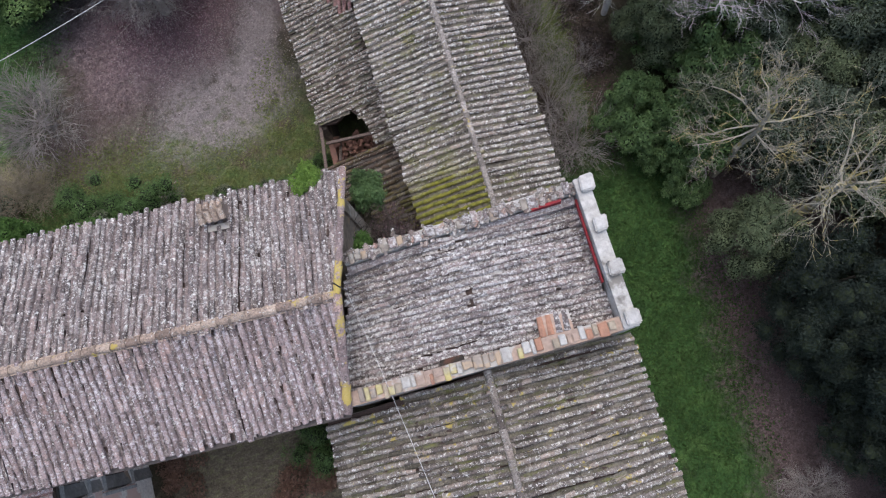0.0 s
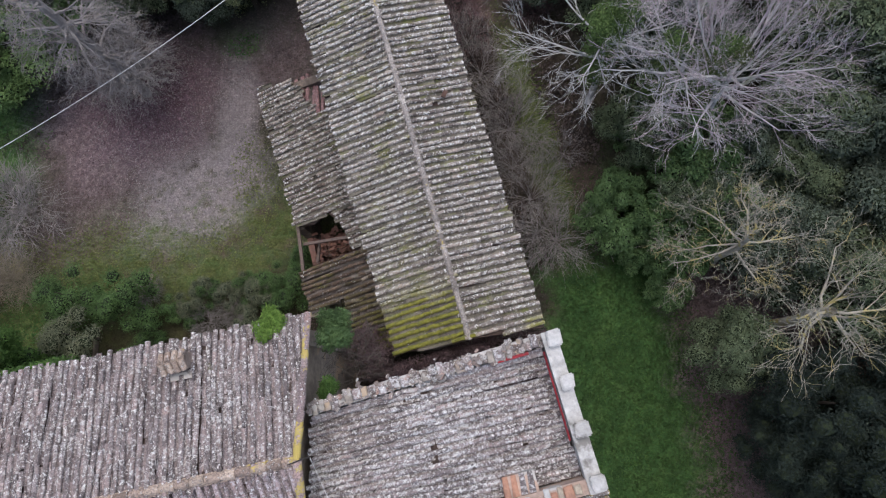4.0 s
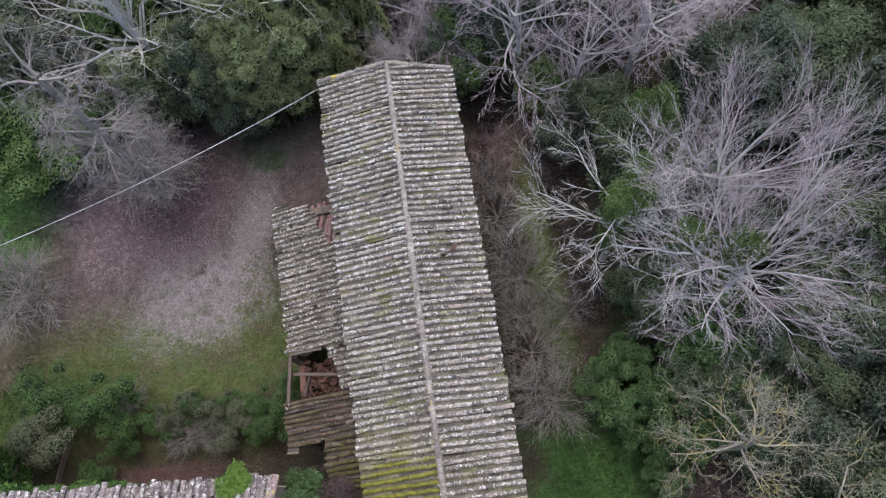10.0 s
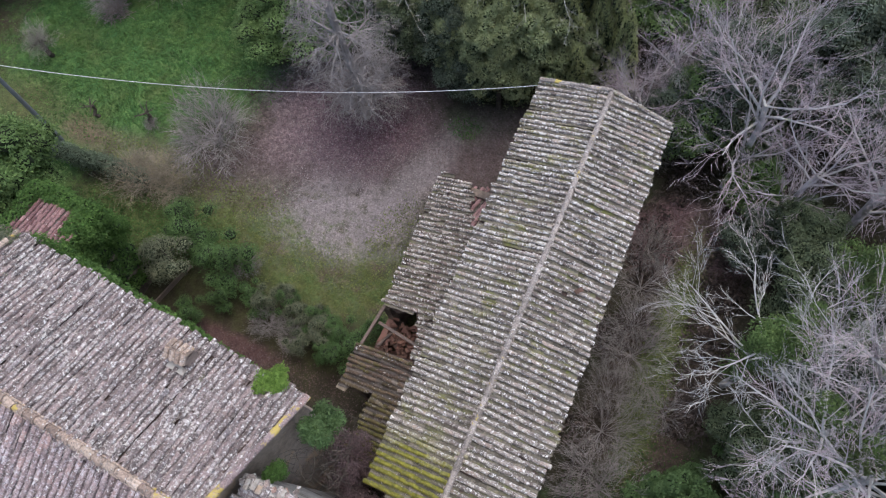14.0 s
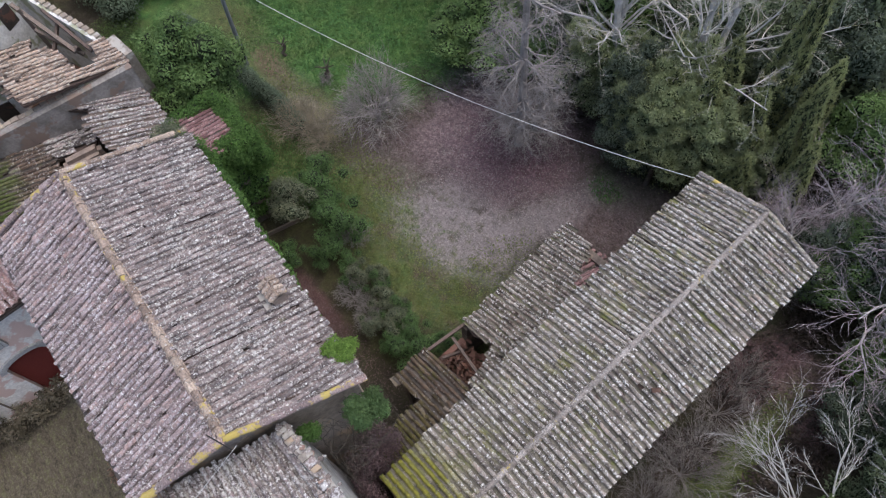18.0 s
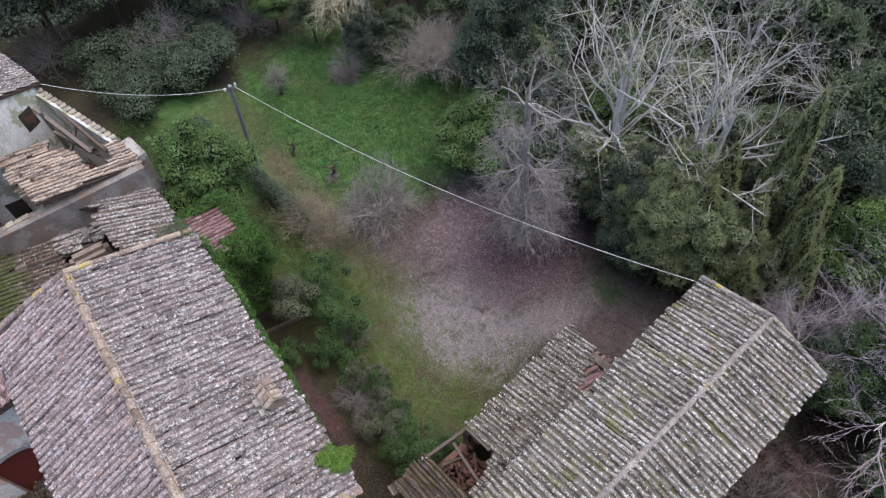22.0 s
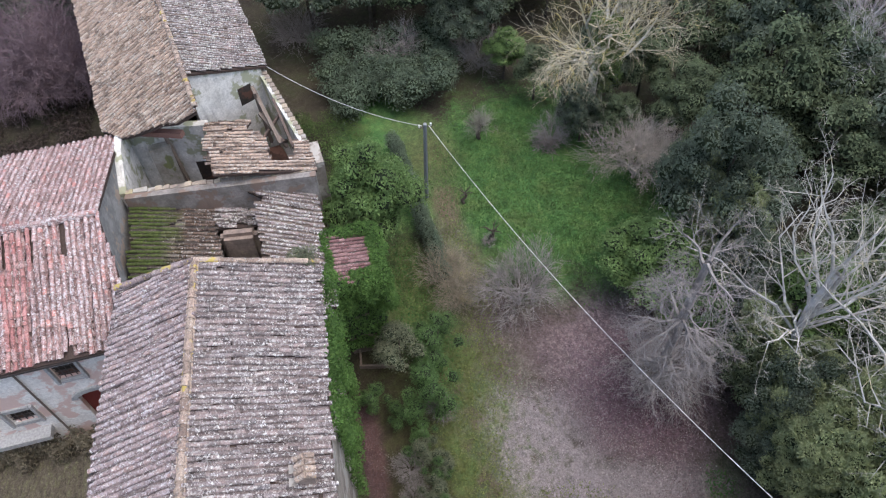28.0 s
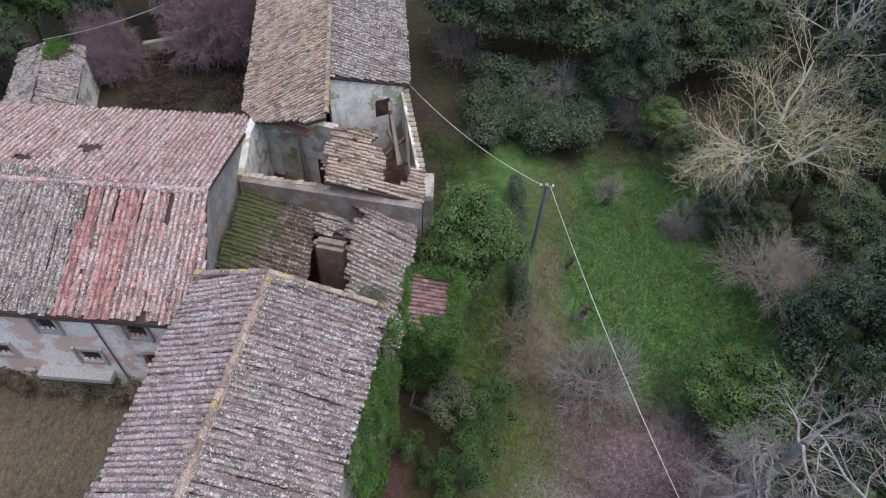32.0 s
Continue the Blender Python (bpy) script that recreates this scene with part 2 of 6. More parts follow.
stone = wall_material("stone", (0.32, 0.28, 0.24), (0.20, 0.17, 0.145), (0.40, 0.37, 0.33), 0.4)
old_stone = wall_material("old_stone", (0.17, 0.135, 0.11), (0.10, 0.078, 0.064), (0.22, 0.17, 0.135), 0.35)
gable_stone = wall_material("gable_stone", (0.34, 0.29, 0.245), (0.21, 0.175, 0.15), (0.40, 0.30, 0.21), 0.4)
grey_plaster = wall_material("grey_plaster", (0.30, 0.29, 0.28), (0.20, 0.195, 0.19), (0.36, 0.28, 0.22), 0.25)
white_plaster = wall_material("white_plaster", (0.82, 0.80, 0.76), (0.70, 0.67, 0.62), (0.40, 0.38, 0.27), 0.3, 0.25)
facade_plaster = wall_material("facade_plaster", (0.88, 0.85, 0.81), (0.80, 0.75, 0.70), (0.68, 0.49, 0.43), 0.55, 0.1)
parapet_stone = wall_material("parapet_stone", (0.52, 0.50, 0.475), (0.36, 0.34, 0.315), (0.19, 0.175, 0.155), 0.2, 0.35)
cream_crest = wall_material("cream_crest", (0.42, 0.35, 0.265), (0.29, 0.24, 0.185), (0.40, 0.35, 0.22), 0.1)
chimney_render = wall_material("chimney_render", (0.30, 0.23, 0.19), (0.20, 0.155, 0.13), (0.34, 0.27, 0.2), 0.15)
orange_render = wall_material("orange_render", (0.43, 0.31, 0.245), (0.33, 0.25, 0.205), (0.42, 0.40, 0.37), 0.45)
terracotta = wall_material("terracotta", (0.42, 0.22, 0.145), (0.33, 0.18, 0.125), (0.40, 0.33, 0.28), 0.3)
gold_stone = wall_material("gold_stone", (0.44, 0.37, 0.16), (0.38, 0.34, 0.24), (0.46, 0.43, 0.38), 0.3)
red_paint = wall_material("red_paint", (0.34, 0.04, 0.045), (0.22, 0.03, 0.035), None, 0, 0.3)
# near-black: the shade of unlit rooms and openings held in the colour
shade_inside = wall_material("shade_inside", (0.05, 0.04, 0.033), (0.03, 0.026, 0.022), (0.10, 0.05, 0.035), 0.3)
rubble_stone = tile_material("rubble_stone", [(0.0, (0.15, 0.115, 0.10)), (0.5, (0.25, 0.21, 0.19)), (0.8, (0.35, 0.32, 0.295)), (1.0, (0.30, 0.18, 0.14))], 0.7, pale=(0.52, 0.50, 0.47))
ruin_grey = wall_material("ruin_grey", (0.28, 0.255, 0.235), (0.17, 0.15, 0.135), (0.21, 0.15, 0.12), 0.42)
ruin_crest = wall_material("ruin_crest", (0.33, 0.275, 0.22), (0.22, 0.18, 0.15), (0.37, 0.35, 0.31), 0.3)
ruin_stain = wall_material("ruin_stain", (0.40, 0.375, 0.34), (0.27, 0.25, 0.215), (0.17, 0.19, 0.07), 0.35)
ruin_white = wall_material("ruin_white", (0.74, 0.72, 0.68), (0.58, 0.56, 0.52), (0.33, 0.335, 0.22), 0.42, 0.35)
rubble_brown = wall_material("rubble_brown", (0.15, 0.08, 0.06), (0.08, 0.048, 0.037), (0.23, 0.12, 0.09), 0.4)


def timber(name, a, b_):
    m, nt, b = shader(name, 0.85)
    c = ramp(nt, grain(nt, 9, 4, stretch=(1, 6, 6)), [(0.3, a), (0.7, b_)])
    nt.links.new(c, b.inputs["Base Color"])
    relief(nt, b, grain(nt, 30, 3), 0.4, 0.01)
    return m


old_wood = timber("old_wood", (0.10, 0.075, 0.06), (0.25, 0.2, 0.165))
beam_wood = timber("beam_wood", (0.07, 0.05, 0.042), (0.17, 0.125, 0.105))
red_wood = timber("red_wood", (0.15, 0.07, 0.052), (0.29, 0.16, 0.125))
dark_wood = timber("dark_wood", (0.03, 0.022, 0.018), (0.09, 0.06, 0.05))
pole_wood = timber("pole_wood", (0.17, 0.18, 0.19), (0.30, 0.31, 0.32))
red_door = timber("red_door", (0.14, 0.025, 0.02), (0.22, 0.045, 0.035))


def plain(name, c, rough=0.6, metal=0.0):
    m, nt, b = shader(name, rough, metal)
    nt.links.new(ramp(nt, grain(nt, 12, 4), [(0.3, tuple(v * 0.7 for v in c)), (0.7, tuple(v * 1.2 for v in c))]), b.inputs["Base Color"])
    return m


iron = plain("iron", (0.10, 0.085, 0.08), 0.6, 0.4)
cable_white = plain("cable_white", (0.62, 0.62, 0.62), 0.5)
frame_grey = plain("frame_grey", (0.42, 0.415, 0.41), 0.85)


def bark(name, a, b_, lich=None, amount=0.5):
    m, nt, b = shader(name, 0.95, 0, 0.15)
    c = ramp(nt, grain(nt, 2.5, 4), [(0.3, a), (0.7, b_)])
    if lich:
        c = mix(nt, step(nt, grain(nt, 1.7, 4), 0.62 - 0.25 * amount, 0.72 - 0.25 * amount, 0.8), c, lich)
    nt.links.new(c, b.inputs["Base Color"])
    return m


bark_pale = bark("bark_pale", (0.30, 0.285, 0.27), (0.56, 0.54, 0.52), (0.36, 0.36, 0.25), 0.2)
bark_silver = bark("bark_silver", (0.32, 0.31, 0.293), (0.55, 0.535, 0.515), (0.30, 0.31, 0.23), 0.15)
bark_cream = bark("bark_cream", (0.36, 0.335, 0.295), (0.57, 0.54, 0.485), (0.42, 0.36, 0.16), 0.25)
bark_straw = bark("bark_straw", (0.32, 0.285, 0.20), (0.54, 0.49, 0.37), (0.46, 0.37, 0.10), 0.35)
bark_tan = bark("bark_tan", (0.26, 0.225, 0.20), (0.44, 0.39, 0.35), (0.32, 0.32, 0.24), 0.2)
bark_rose = bark("bark_rose", (0.29, 0.235, 0.246), (0.50, 0.42, 0.438), (0.47, 0.445, 0.435), 0.4)
bark_pink = bark("bark_pink", (0.20, 0.16, 0.165), (0.34, 0.29, 0.30), (0.22, 0.22, 0.19), 0.2)
bark_lichen = bark("bark_lichen", (0.22, 0.2, 0.16), (0.40, 0.37, 0.30), (0.38, 0.315, 0.11), 0.45)
bark_brown = bark("bark_brown", (0.12, 0.098, 0.088), (0.25, 0.215, 0.195))
bark_ash = bark("bark_ash", (0.17, 0.15, 0.14), (0.33, 0.30, 0.285))
bark_olive = bark("bark_olive", (0.16, 0.135, 0.10), (0.32, 0.28, 0.21), (0.36, 0.32, 0.16), 0.2)
bark_mauve = bark("bark_mauve", (0.15, 0.105, 0.118), (0.27, 0.205, 0.222))
bark_dark = bark("bark_dark", (0.05, 0.042, 0.035), (0.10, 0.085, 0.07))


def leafage(name, dark, light, spots=None, rough=0.6):
    m, nt, b = shader(name, rough, 0, 0.18)
    c = ramp(nt, rand(nt), [(0.0, tuple(0.55 * d + 0.45 * v for d, v in zip(dark, light))), (0.75, light), (1.0, tuple(v * 1.3 for v in light))])
    c = mix(nt, 0.8, c, ramp(nt, grain(nt, 0.8, 4), [(0.3, 0.6), (0.7, 1.35)]), "MULTIPLY")
    if spots:
        c = mix(nt, step(nt, grain(nt, 0.6, 3), 0.52, 0.66, 0.8), c, spots)
    nt.links.new(c, b.inputs["Base Color"])
    thin = nt.nodes.new("ShaderNodeBsdfTranslucent")
    nt.links.new(c, thin.inputs[0])
    both = nt.nodes.new("ShaderNodeMixShader")
    both.inputs[0].default_value = 0.45
    nt.links.new(b.outputs[0], both.inputs[1])
    nt.links.new(thin.outputs[0], both.inputs[2])
    nt.links.new(both.outputs[0], nt.nodes["Material Output"].inputs[0])
    return m


# near-black green that stands for the shade deep inside crowns
shade_core = bark("shade_core", (0.018, 0.025, 0.013), (0.036, 0.048, 0.026))
leaf_dark = leafage("leaf_dark", (0.048, 0.062, 0.034), (0.162, 0.20, 0.114))
leaf_blue = leafage("leaf_blue", (0.042, 0.056, 0.04), (0.145, 0.176, 0.128))
leaf_bright = leafage("leaf_bright", (0.06, 0.11, 0.02), (0.17, 0.27, 0.06))
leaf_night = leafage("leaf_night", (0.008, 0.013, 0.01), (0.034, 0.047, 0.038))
leaf_garden = leafage("leaf_garden", (0.038, 0.074, 0.026), (0.12, 0.20, 0.072))
grass_olive = leafage("grass_olive", (0.085, 0.098, 0.034), (0.165, 0.19, 0.064))
leaf_shrub = leafage("leaf_shrub", (0.045, 0.085, 0.032), (0.125, 0.20, 0.08))
leaf_bramble = leafage("leaf_bramble", (0.04, 0.058, 0.036), (0.145, 0.185, 0.128))
leaf_olive = leafage("leaf_olive", (0.08, 0.092, 0.058), (0.20, 0.215, 0.14))
leaf_cypress = leafage("leaf_cypress", (0.17, 0.20, 0.10), (0.33, 0.37, 0.20))
leaf_spire = leafage("leaf_spire", (0.20, 0.225, 0.10), (0.31, 0.34, 0.165))
leaf_laurel = leafage("leaf_laurel", (0.055, 0.10, 0.03), (0.165, 0.25, 0.09))
ivy_leaf = leafage("ivy_leaf", (0.026, 0.058, 0.015), (0.11, 0.20, 0.053))
tree_ivy_leaf = leafage("tree_ivy_leaf", (0.035, 0.06, 0.018), (0.12, 0.18, 0.06), (0.10, 0.11, 0.05))
dry_stem = leafage("dry_stem", (0.10, 0.085, 0.06), (0.24, 0.21, 0.155))
dry_scrub = leafage("dry_scrub", (0.04, 0.032, 0.028), (0.11, 0.085, 0.076))
grass_blade = leafage("grass_blade", (0.032, 0.072, 0.02), (0.098, 0.172, 0.052), (0.055, 0.135, 0.042))
# grass_blade greens scaled darker for the strip beside the tower
dark_grass = leafage("dark_grass", (0.02, 0.045, 0.014), (0.065, 0.115, 0.034))
litter_leaf = leafage("litter_leaf", (0.055, 0.035, 0.036), (0.16, 0.11, 0.112))
litter_scrub = leafage("litter_scrub", (0.10, 0.055, 0.042), (0.24, 0.15, 0.115))
pale_litter = leafage("pale_litter", (0.13, 0.11, 0.105), (0.30, 0.265, 0.255))


def ground_material():
    m, nt, b = shader("ground_soil", 0.97, 0, 0.2)
    p = where(nt)
    c = ramp(nt, grain(nt, 0.35, 5, 0.65), [(0.30, (0.034, 0.027, 0.022)), (0.5, (0.05, 0.044, 0.028)), (0.72, (0.05, 0.062, 0.026))])
    c = mix(nt, step(nt, grain(nt, 2.2, 6, 0.75), 0.52, 0.68, 0.75), c, (0.085, 0.066, 0.055))

    def blob(x, y, rx, ry, soft=0.5, turn=0.0):
        mp = nt.nodes.new("ShaderNodeMapping")
        mp.vector_type = "TEXTURE"
        mp.inputs["Location"].default_value = (x, y, 0)
        mp.inputs["Rotation"].default_value = (0, 0, radians(turn))
        mp.inputs["Scale"].default_value = (rx, ry, 1e4)
        nt.links.new(p, mp.inputs[0])
        ln = nt.nodes.new("ShaderNodeVectorMath")
        ln.operation = "LENGTH"
        nt.links.new(mp.outputs[0], ln.inputs[0])
        d = calc(nt, "ADD", ln.outputs["Value"], calc(nt, "MULTIPLY", calc(nt, "SUBTRACT", grain(nt, 0.75, 5, 0.65), 0.5), 1.1))
        d = calc(nt, "ADD", d, calc(nt, "MULTIPLY", calc(nt, "SUBTRACT", grain(nt, 5, 5, 0.8), 0.5), 0.9))
        return step(nt, d, 1.0 + soft * 0.5, 1.0 - soft * 0.5)

    lawn = ramp(nt, grain(nt, 1.2, 5, 0.7), [(0.28, (0.036, 0.088, 0.027)), (0.5, (0.07, 0.15, 0.044)), (0.72, (0.122, 0.208, 0.064))])
    lawn = mix(nt, step(nt, grain(nt, 0.45, 5, 0.7), 0.45, 0.7, 0.6), lawn, (0.115, 0.135, 0.048))
    # the lawn ramp scaled darker, for the east side
    dark_lawn = ramp(nt, grain(nt, 1.2, 5, 0.7), [(0.28, (0.022, 0.05, 0.016)), (0.5, (0.042, 0.092, 0.026)), (0.72, (0.078, 0.135, 0.04))])
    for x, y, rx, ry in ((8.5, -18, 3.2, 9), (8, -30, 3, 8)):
        c = mix(nt, blob(x, y, rx, ry), c, dark_lawn)
    for x, y, rx, ry in ((-22, 0, 8, 7), (-26, -8, 6, 3)):
        c = mix(nt, blob(x, y, rx, ry), c, lawn)
    c = mix(nt, calc(nt, "MULTIPLY", blob(-3.7, 0.6, 1.0, 0.8, 1.2), 0.5), c, lawn)
    olive = ramp(nt, grain(nt, 1.6, 5, 0.7), [(0.3, (0.08, 0.09, 0.032)), (0.7, (0.16, 0.18, 0.06))])
    turf = mix(nt, step(nt, grain(nt, 0.8, 5, 0.7), 0.42, 0.6), olive, ramp(nt, grain(nt, 3, 5, 0.7), [(0.3, (0.075, 0.058, 0.04)), (0.7, (0.14, 0.115, 0.075))]))
    c = mix(nt, calc(nt, "MULTIPLY", blob(-8, -8.0, 7, 3.0, 0.9), 0.85), c, mix(nt, step(nt, grain(nt, 1.3, 4, 0.7), 0.35, 0.62, 0.5), turf, lawn))
    c = mix(nt, calc(nt, "MULTIPLY", blob(-16, -9.2, 4.5, 1.5, 1.0), 0.8), c, mix(nt, 0.35, olive, lawn))
    # brown soil darkened with the shade between house wall and bushes painted in
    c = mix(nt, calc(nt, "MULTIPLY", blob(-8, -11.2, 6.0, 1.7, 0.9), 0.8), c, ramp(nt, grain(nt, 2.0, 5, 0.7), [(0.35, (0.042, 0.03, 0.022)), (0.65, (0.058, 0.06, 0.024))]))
    litter = ramp(nt, grain(nt, 6, 5, 0.75), [(0.3, (0.125, 0.086, 0.092)), (0.55, (0.24, 0.178, 0.186)), (0.75, (0.36, 0.29, 0.298))])
    c = mix(nt, calc(nt, "MULTIPLY", blob(-2.4, -0.6, 2.4, 2.6, 1.2), 0.4), c, litter)
    c = mix(nt, calc(nt, "MULTIPLY", blob(-17.0, -6.2, 4.2, 0.9, 1.2), 0.7), c, mix(nt, 0.5, olive, litter))
    c = mix(nt, calc(nt, "MULTIPLY", blob(-25.5, -6.0, 3.4, 1.6, 1.2), 0.7), c, mix(nt, 0.6, olive, (0.06, 0.045, 0.032)))
    plum = ramp(nt, grain(nt, 7, 5, 0.75), [(0.3, (0.06, 0.036, 0.042)), (0.55, (0.135, 0.083, 0.096)), (0.75, (0.22, 0.15, 0.165))])
    c = mix(nt, blob(-9.2, -0.8, 3.9, 3.3, 1.0), c, litter)
    c = mix(nt, calc(nt, "MULTIPLY", blob(-12.3, -4.4, 2.8, 1.8, 1.4), 0.45), c, litter)
    c = mix(nt, calc(nt, "MULTIPLY", blob(-21.2, -6.0, 1.6, 0.7, 1.0), 0.6), c, mix(nt, 0.7, litter, (0.12, 0.075, 0.035)))
    c = mix(nt, calc(nt, "MULTIPLY", blob(-8.6, -12.4, 2.6, 0.5, 0.9), 0.8), c, mix(nt, 0.75, litter, (0.075, 0.028, 0.026)))
    c = mix(nt, blob(12.5, -24, 3.2, 12), c, mix(nt, 0.6, litter, (0.05, 0.036, 0.028)))
    c = mix(nt, blob(7.0, -1.5, 2.5, 2.0), c, mix(nt, 0.5, litter, (0.12, 0.06, 0.05)))
    c = mix(nt, blob(7.5, -7.5, 2.0, 5.0), c, ramp(nt, grain(nt, 1.5, 5, 0.7), [(0.3, (0.06, 0.044, 0.036)), (0.7, (0.085, 0.07, 0.05))]))
    c = mix(nt, calc(nt, "MULTIPLY", blob(7.4, -6.2, 0.75, 5.6, 1.0), 0.8), c, mix(nt, 0.4, olive, dark_lawn))
    gravel = ramp(nt, grain(nt, 9, 5, 0.8), [(0.3, (0.16, 0.135, 0.134)), (0.6, (0.27, 0.235, 0.233)), (0.8, (0.385, 0.343, 0.338))])
    c = mix(nt, calc(nt, "MULTIPLY", blob(-6.8, -5.5, 3.1, 1.9, 1.0, 8), step(nt, grain(nt, 1.7, 5, 0.7), 0.28, 0.55, 0.95)), c, gravel)
    c = mix(nt, calc(nt, "MULTIPLY", blob(-4.7, -3.0, 0.95, 2.9, 1.0, -12), 0.85), c, gravel)
    c = mix(nt, blob(-8.2, -0.5, 2.7, 2.6, 1.2), c, plum)
    c = mix(nt, blob(-7.7, -25.5, 4.6, 7.5, 0.3), c, ramp(nt, grain(nt, 4, 6, 0.8, stretch=(0.8, 2.2, 1)), [(0.3, (0.05, 0.045, 0.03)), (0.5, (0.13, 0.11, 0.085)), (0.6, (0.14, 0.135, 0.075)), (0.75, (0.27, 0.24, 0.2))]))
    c = mix(nt, 0.75, c, ramp(nt, grain(nt, 14, 6, 0.8), [(0.34, 0.45), (0.5, 0.95), (0.66, 1.65)]), "MULTIPLY")
    c = mix(nt, 0.6, c, ramp(nt, grain(nt, 3.2, 5, 0.7), [(0.32, 0.7), (0.68, 1.3)]), "MULTIPLY")
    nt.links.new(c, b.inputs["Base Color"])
    relief(nt, b, grain(nt, 12, 6, 0.75), 0.9, 0.08)
    return m


ground_soil = ground_material()


# ---- mesh helpers ----
def thing(name, at, label, category, group="", kind=""):
    ob = new(name)
    ob.location = at
    ob.empty_display_size = 0.3
    return tagged(ob, label, category, group, kind)


def mesh_of(name, verts, faces, material):
    me = bpy.data.meshes.new(name)
    me.from_pydata(verts, [], faces)
    me.materials.append(material)
    me.update()
    return me


def with_low(me, n):
    """Marks the open lower end of n tiles laid one after another in a mesh."""
    one = np.zeros(len(me.vertices) // n)
    one[:len(one) // 2] = 1.0
    me.attributes.new("low", "FLOAT", "POINT").data.foreach_set("value", np.tile(one, n))
    return me


def raw(name, verts, faces, material, parent=None, label="", kind="", smooth=False):
    """World-space verts; the object sits at its parent's origin."""
    off = world_of(parent) if parent else Vector((0, 0, 0))
    me = mesh_of(name, [tuple(Vector(v) - off) for v in verts], faces, material)
    if smooth:
        me.polygons.foreach_set("use_smooth", [True] * len(me.polygons))
    ob = new(name, me)
    ob.parent = parent
    return tagged(ob, label, kind=kind)


def world_of(ob):
    v = Vector((0, 0, 0))
    while ob:
        v += ob.location
        ob = ob.parent
    return v


def part(name, bm, material, parent, label="", kind=""):
    off = world_of(parent) if parent else Vector((0, 0, 0))
    bmesh.ops.translate(bm, verts=bm.verts, vec=-off)
    me = bpy.data.meshes.new(name)
    bm.to_mesh(me)
    bm.free()
    me.materials.append(material)
    ob = new(name, me)
    ob.parent = parent
    return tagged(ob, label, kind=kind)


def slab(bm, poly, z0, z1):
    """A prism over a plan polygon; z0 and z1 are numbers or functions of x, y."""
    f0 = z0 if callable(z0) else (lambda x, y: z0)
    f1 = z1 if callable(z1) else (lambda x, y: z1)
    lo = [bm.verts.new((x, y, f0(x, y))) for x, y in poly]
    hi = [bm.verts.new((x, y, f1(x, y))) for x, y in poly]
    n = len(poly)
    area = sum(poly[k][0] * poly[(k + 1) % n][1] - poly[(k + 1) % n][0] * poly[k][1] for k in range(n))
    if area < 0:
        lo.reverse(), hi.reverse()
    bm.faces.new(hi)
    bm.faces.new(lo[::-1])
    for k in range(n):
        bm.faces.new((lo[k], lo[(k + 1) % n], hi[(k + 1) % n], hi[k]))
    return bm


def strip(p, q, width):
    """The plan polygon of a wall from p to q; width to the left of the way (negative: to the right)."""
    d = Vector((q[0] - p[0], q[1] - p[1])).normalized()
    n = Vector((-d.y, d.x)) * width
    return [p, q, (q[0] + n.x, q[1] + n.y), (p[0] + n.x, p[1] + n.y)]


def beam(bm, a, b, w, h=None, roll=0.0):
    a, b = Vector(a), Vector(b)
    d = b - a
    m = Matrix.Translation((a + b) / 2) @ d.to_track_quat("Y", "Z").to_matrix().to_4x4() @ Matrix.Rotation(roll, 4, "Y") @ Matrix.Diagonal((w, d.length, h or w, 1))
    bmesh.ops.create_cube(bm, size=1, matrix=m)
    return bm


def rod(bm, a, b, r0, r1=None, seg=8):
    a, b = Vector(a), Vector(b)
    d = b - a
    m = Matrix.Translation((a + b) / 2) @ d.to_track_quat("Z", "Y").to_matrix().to_4x4()
    bmesh.ops.create_cone(bm, cap_ends=True, segments=seg, radius1=r0, radius2=r0 if r1 is None else r1, depth=d.length, matrix=m)
    return bm


def wall_grid(p, q, z0, z1, thick, holes, bm=None):
    """A wall from p to q with holes (s0, s1, z0, z1) that go right through it."""
    bm = bm or bmesh.new()
    L = math.dist(p, q)
    d = ((q[0] - p[0]) / L, (q[1] - p[1]) / L)
    ss = sorted({0.0, L, *(v for h in holes for v in h[:2])})
    zz = sorted({z0, z1, *(v for h in holes for v in h[2:4])})
    grid = {}

    def corner(s, z):
        if (s, z) not in grid:
            grid[s, z] = bm.verts.new((p[0] + d[0] * s, p[1] + d[1] * s, z))
        return grid[s, z]

    for s0, s1 in zip(ss, ss[1:]):
        for a, b in zip(zz, zz[1:]):
            cs, cz = (s0 + s1) / 2, (a + b) / 2
            if not any(h[0] < cs < h[1] and h[2] < cz < h[3] for h in holes):
                bm.faces.new((corner(s0, a), corner(s1, a), corner(s1, b), corner(s0, b)))
    made = bmesh.ops.extrude_face_region(bm, geom=bm.faces[:])
    bmesh.ops.translate(bm, verts=[v for v in made["geom"] if isinstance(v, bmesh.types.BMVert)], vec=(-d[1] * thick, d[0] * thick, 0))
    bmesh.ops.recalc_face_normals(bm, faces=bm.faces[:])
    return bm


def plane3(a, b, c):
    a, b, c = Vector(a), Vector(b), Vector(c)
    n = (b - a).cross(c - a)
    return lambda x, y: a.z - (n.x * (x - a.x) + n.y * (y - a.y)) / n.z


def inside(x, y, poly):
    hit, k = False, len(poly) - 1
    for i in range(len(poly)):
        (xi, yi), (xk, yk) = poly[i], poly[k]
        if (yi > y) != (yk > y) and x < (xk - xi) * (y - yi) / (yk - yi) + xi:
            hit = not hit
        k = i
    return hit


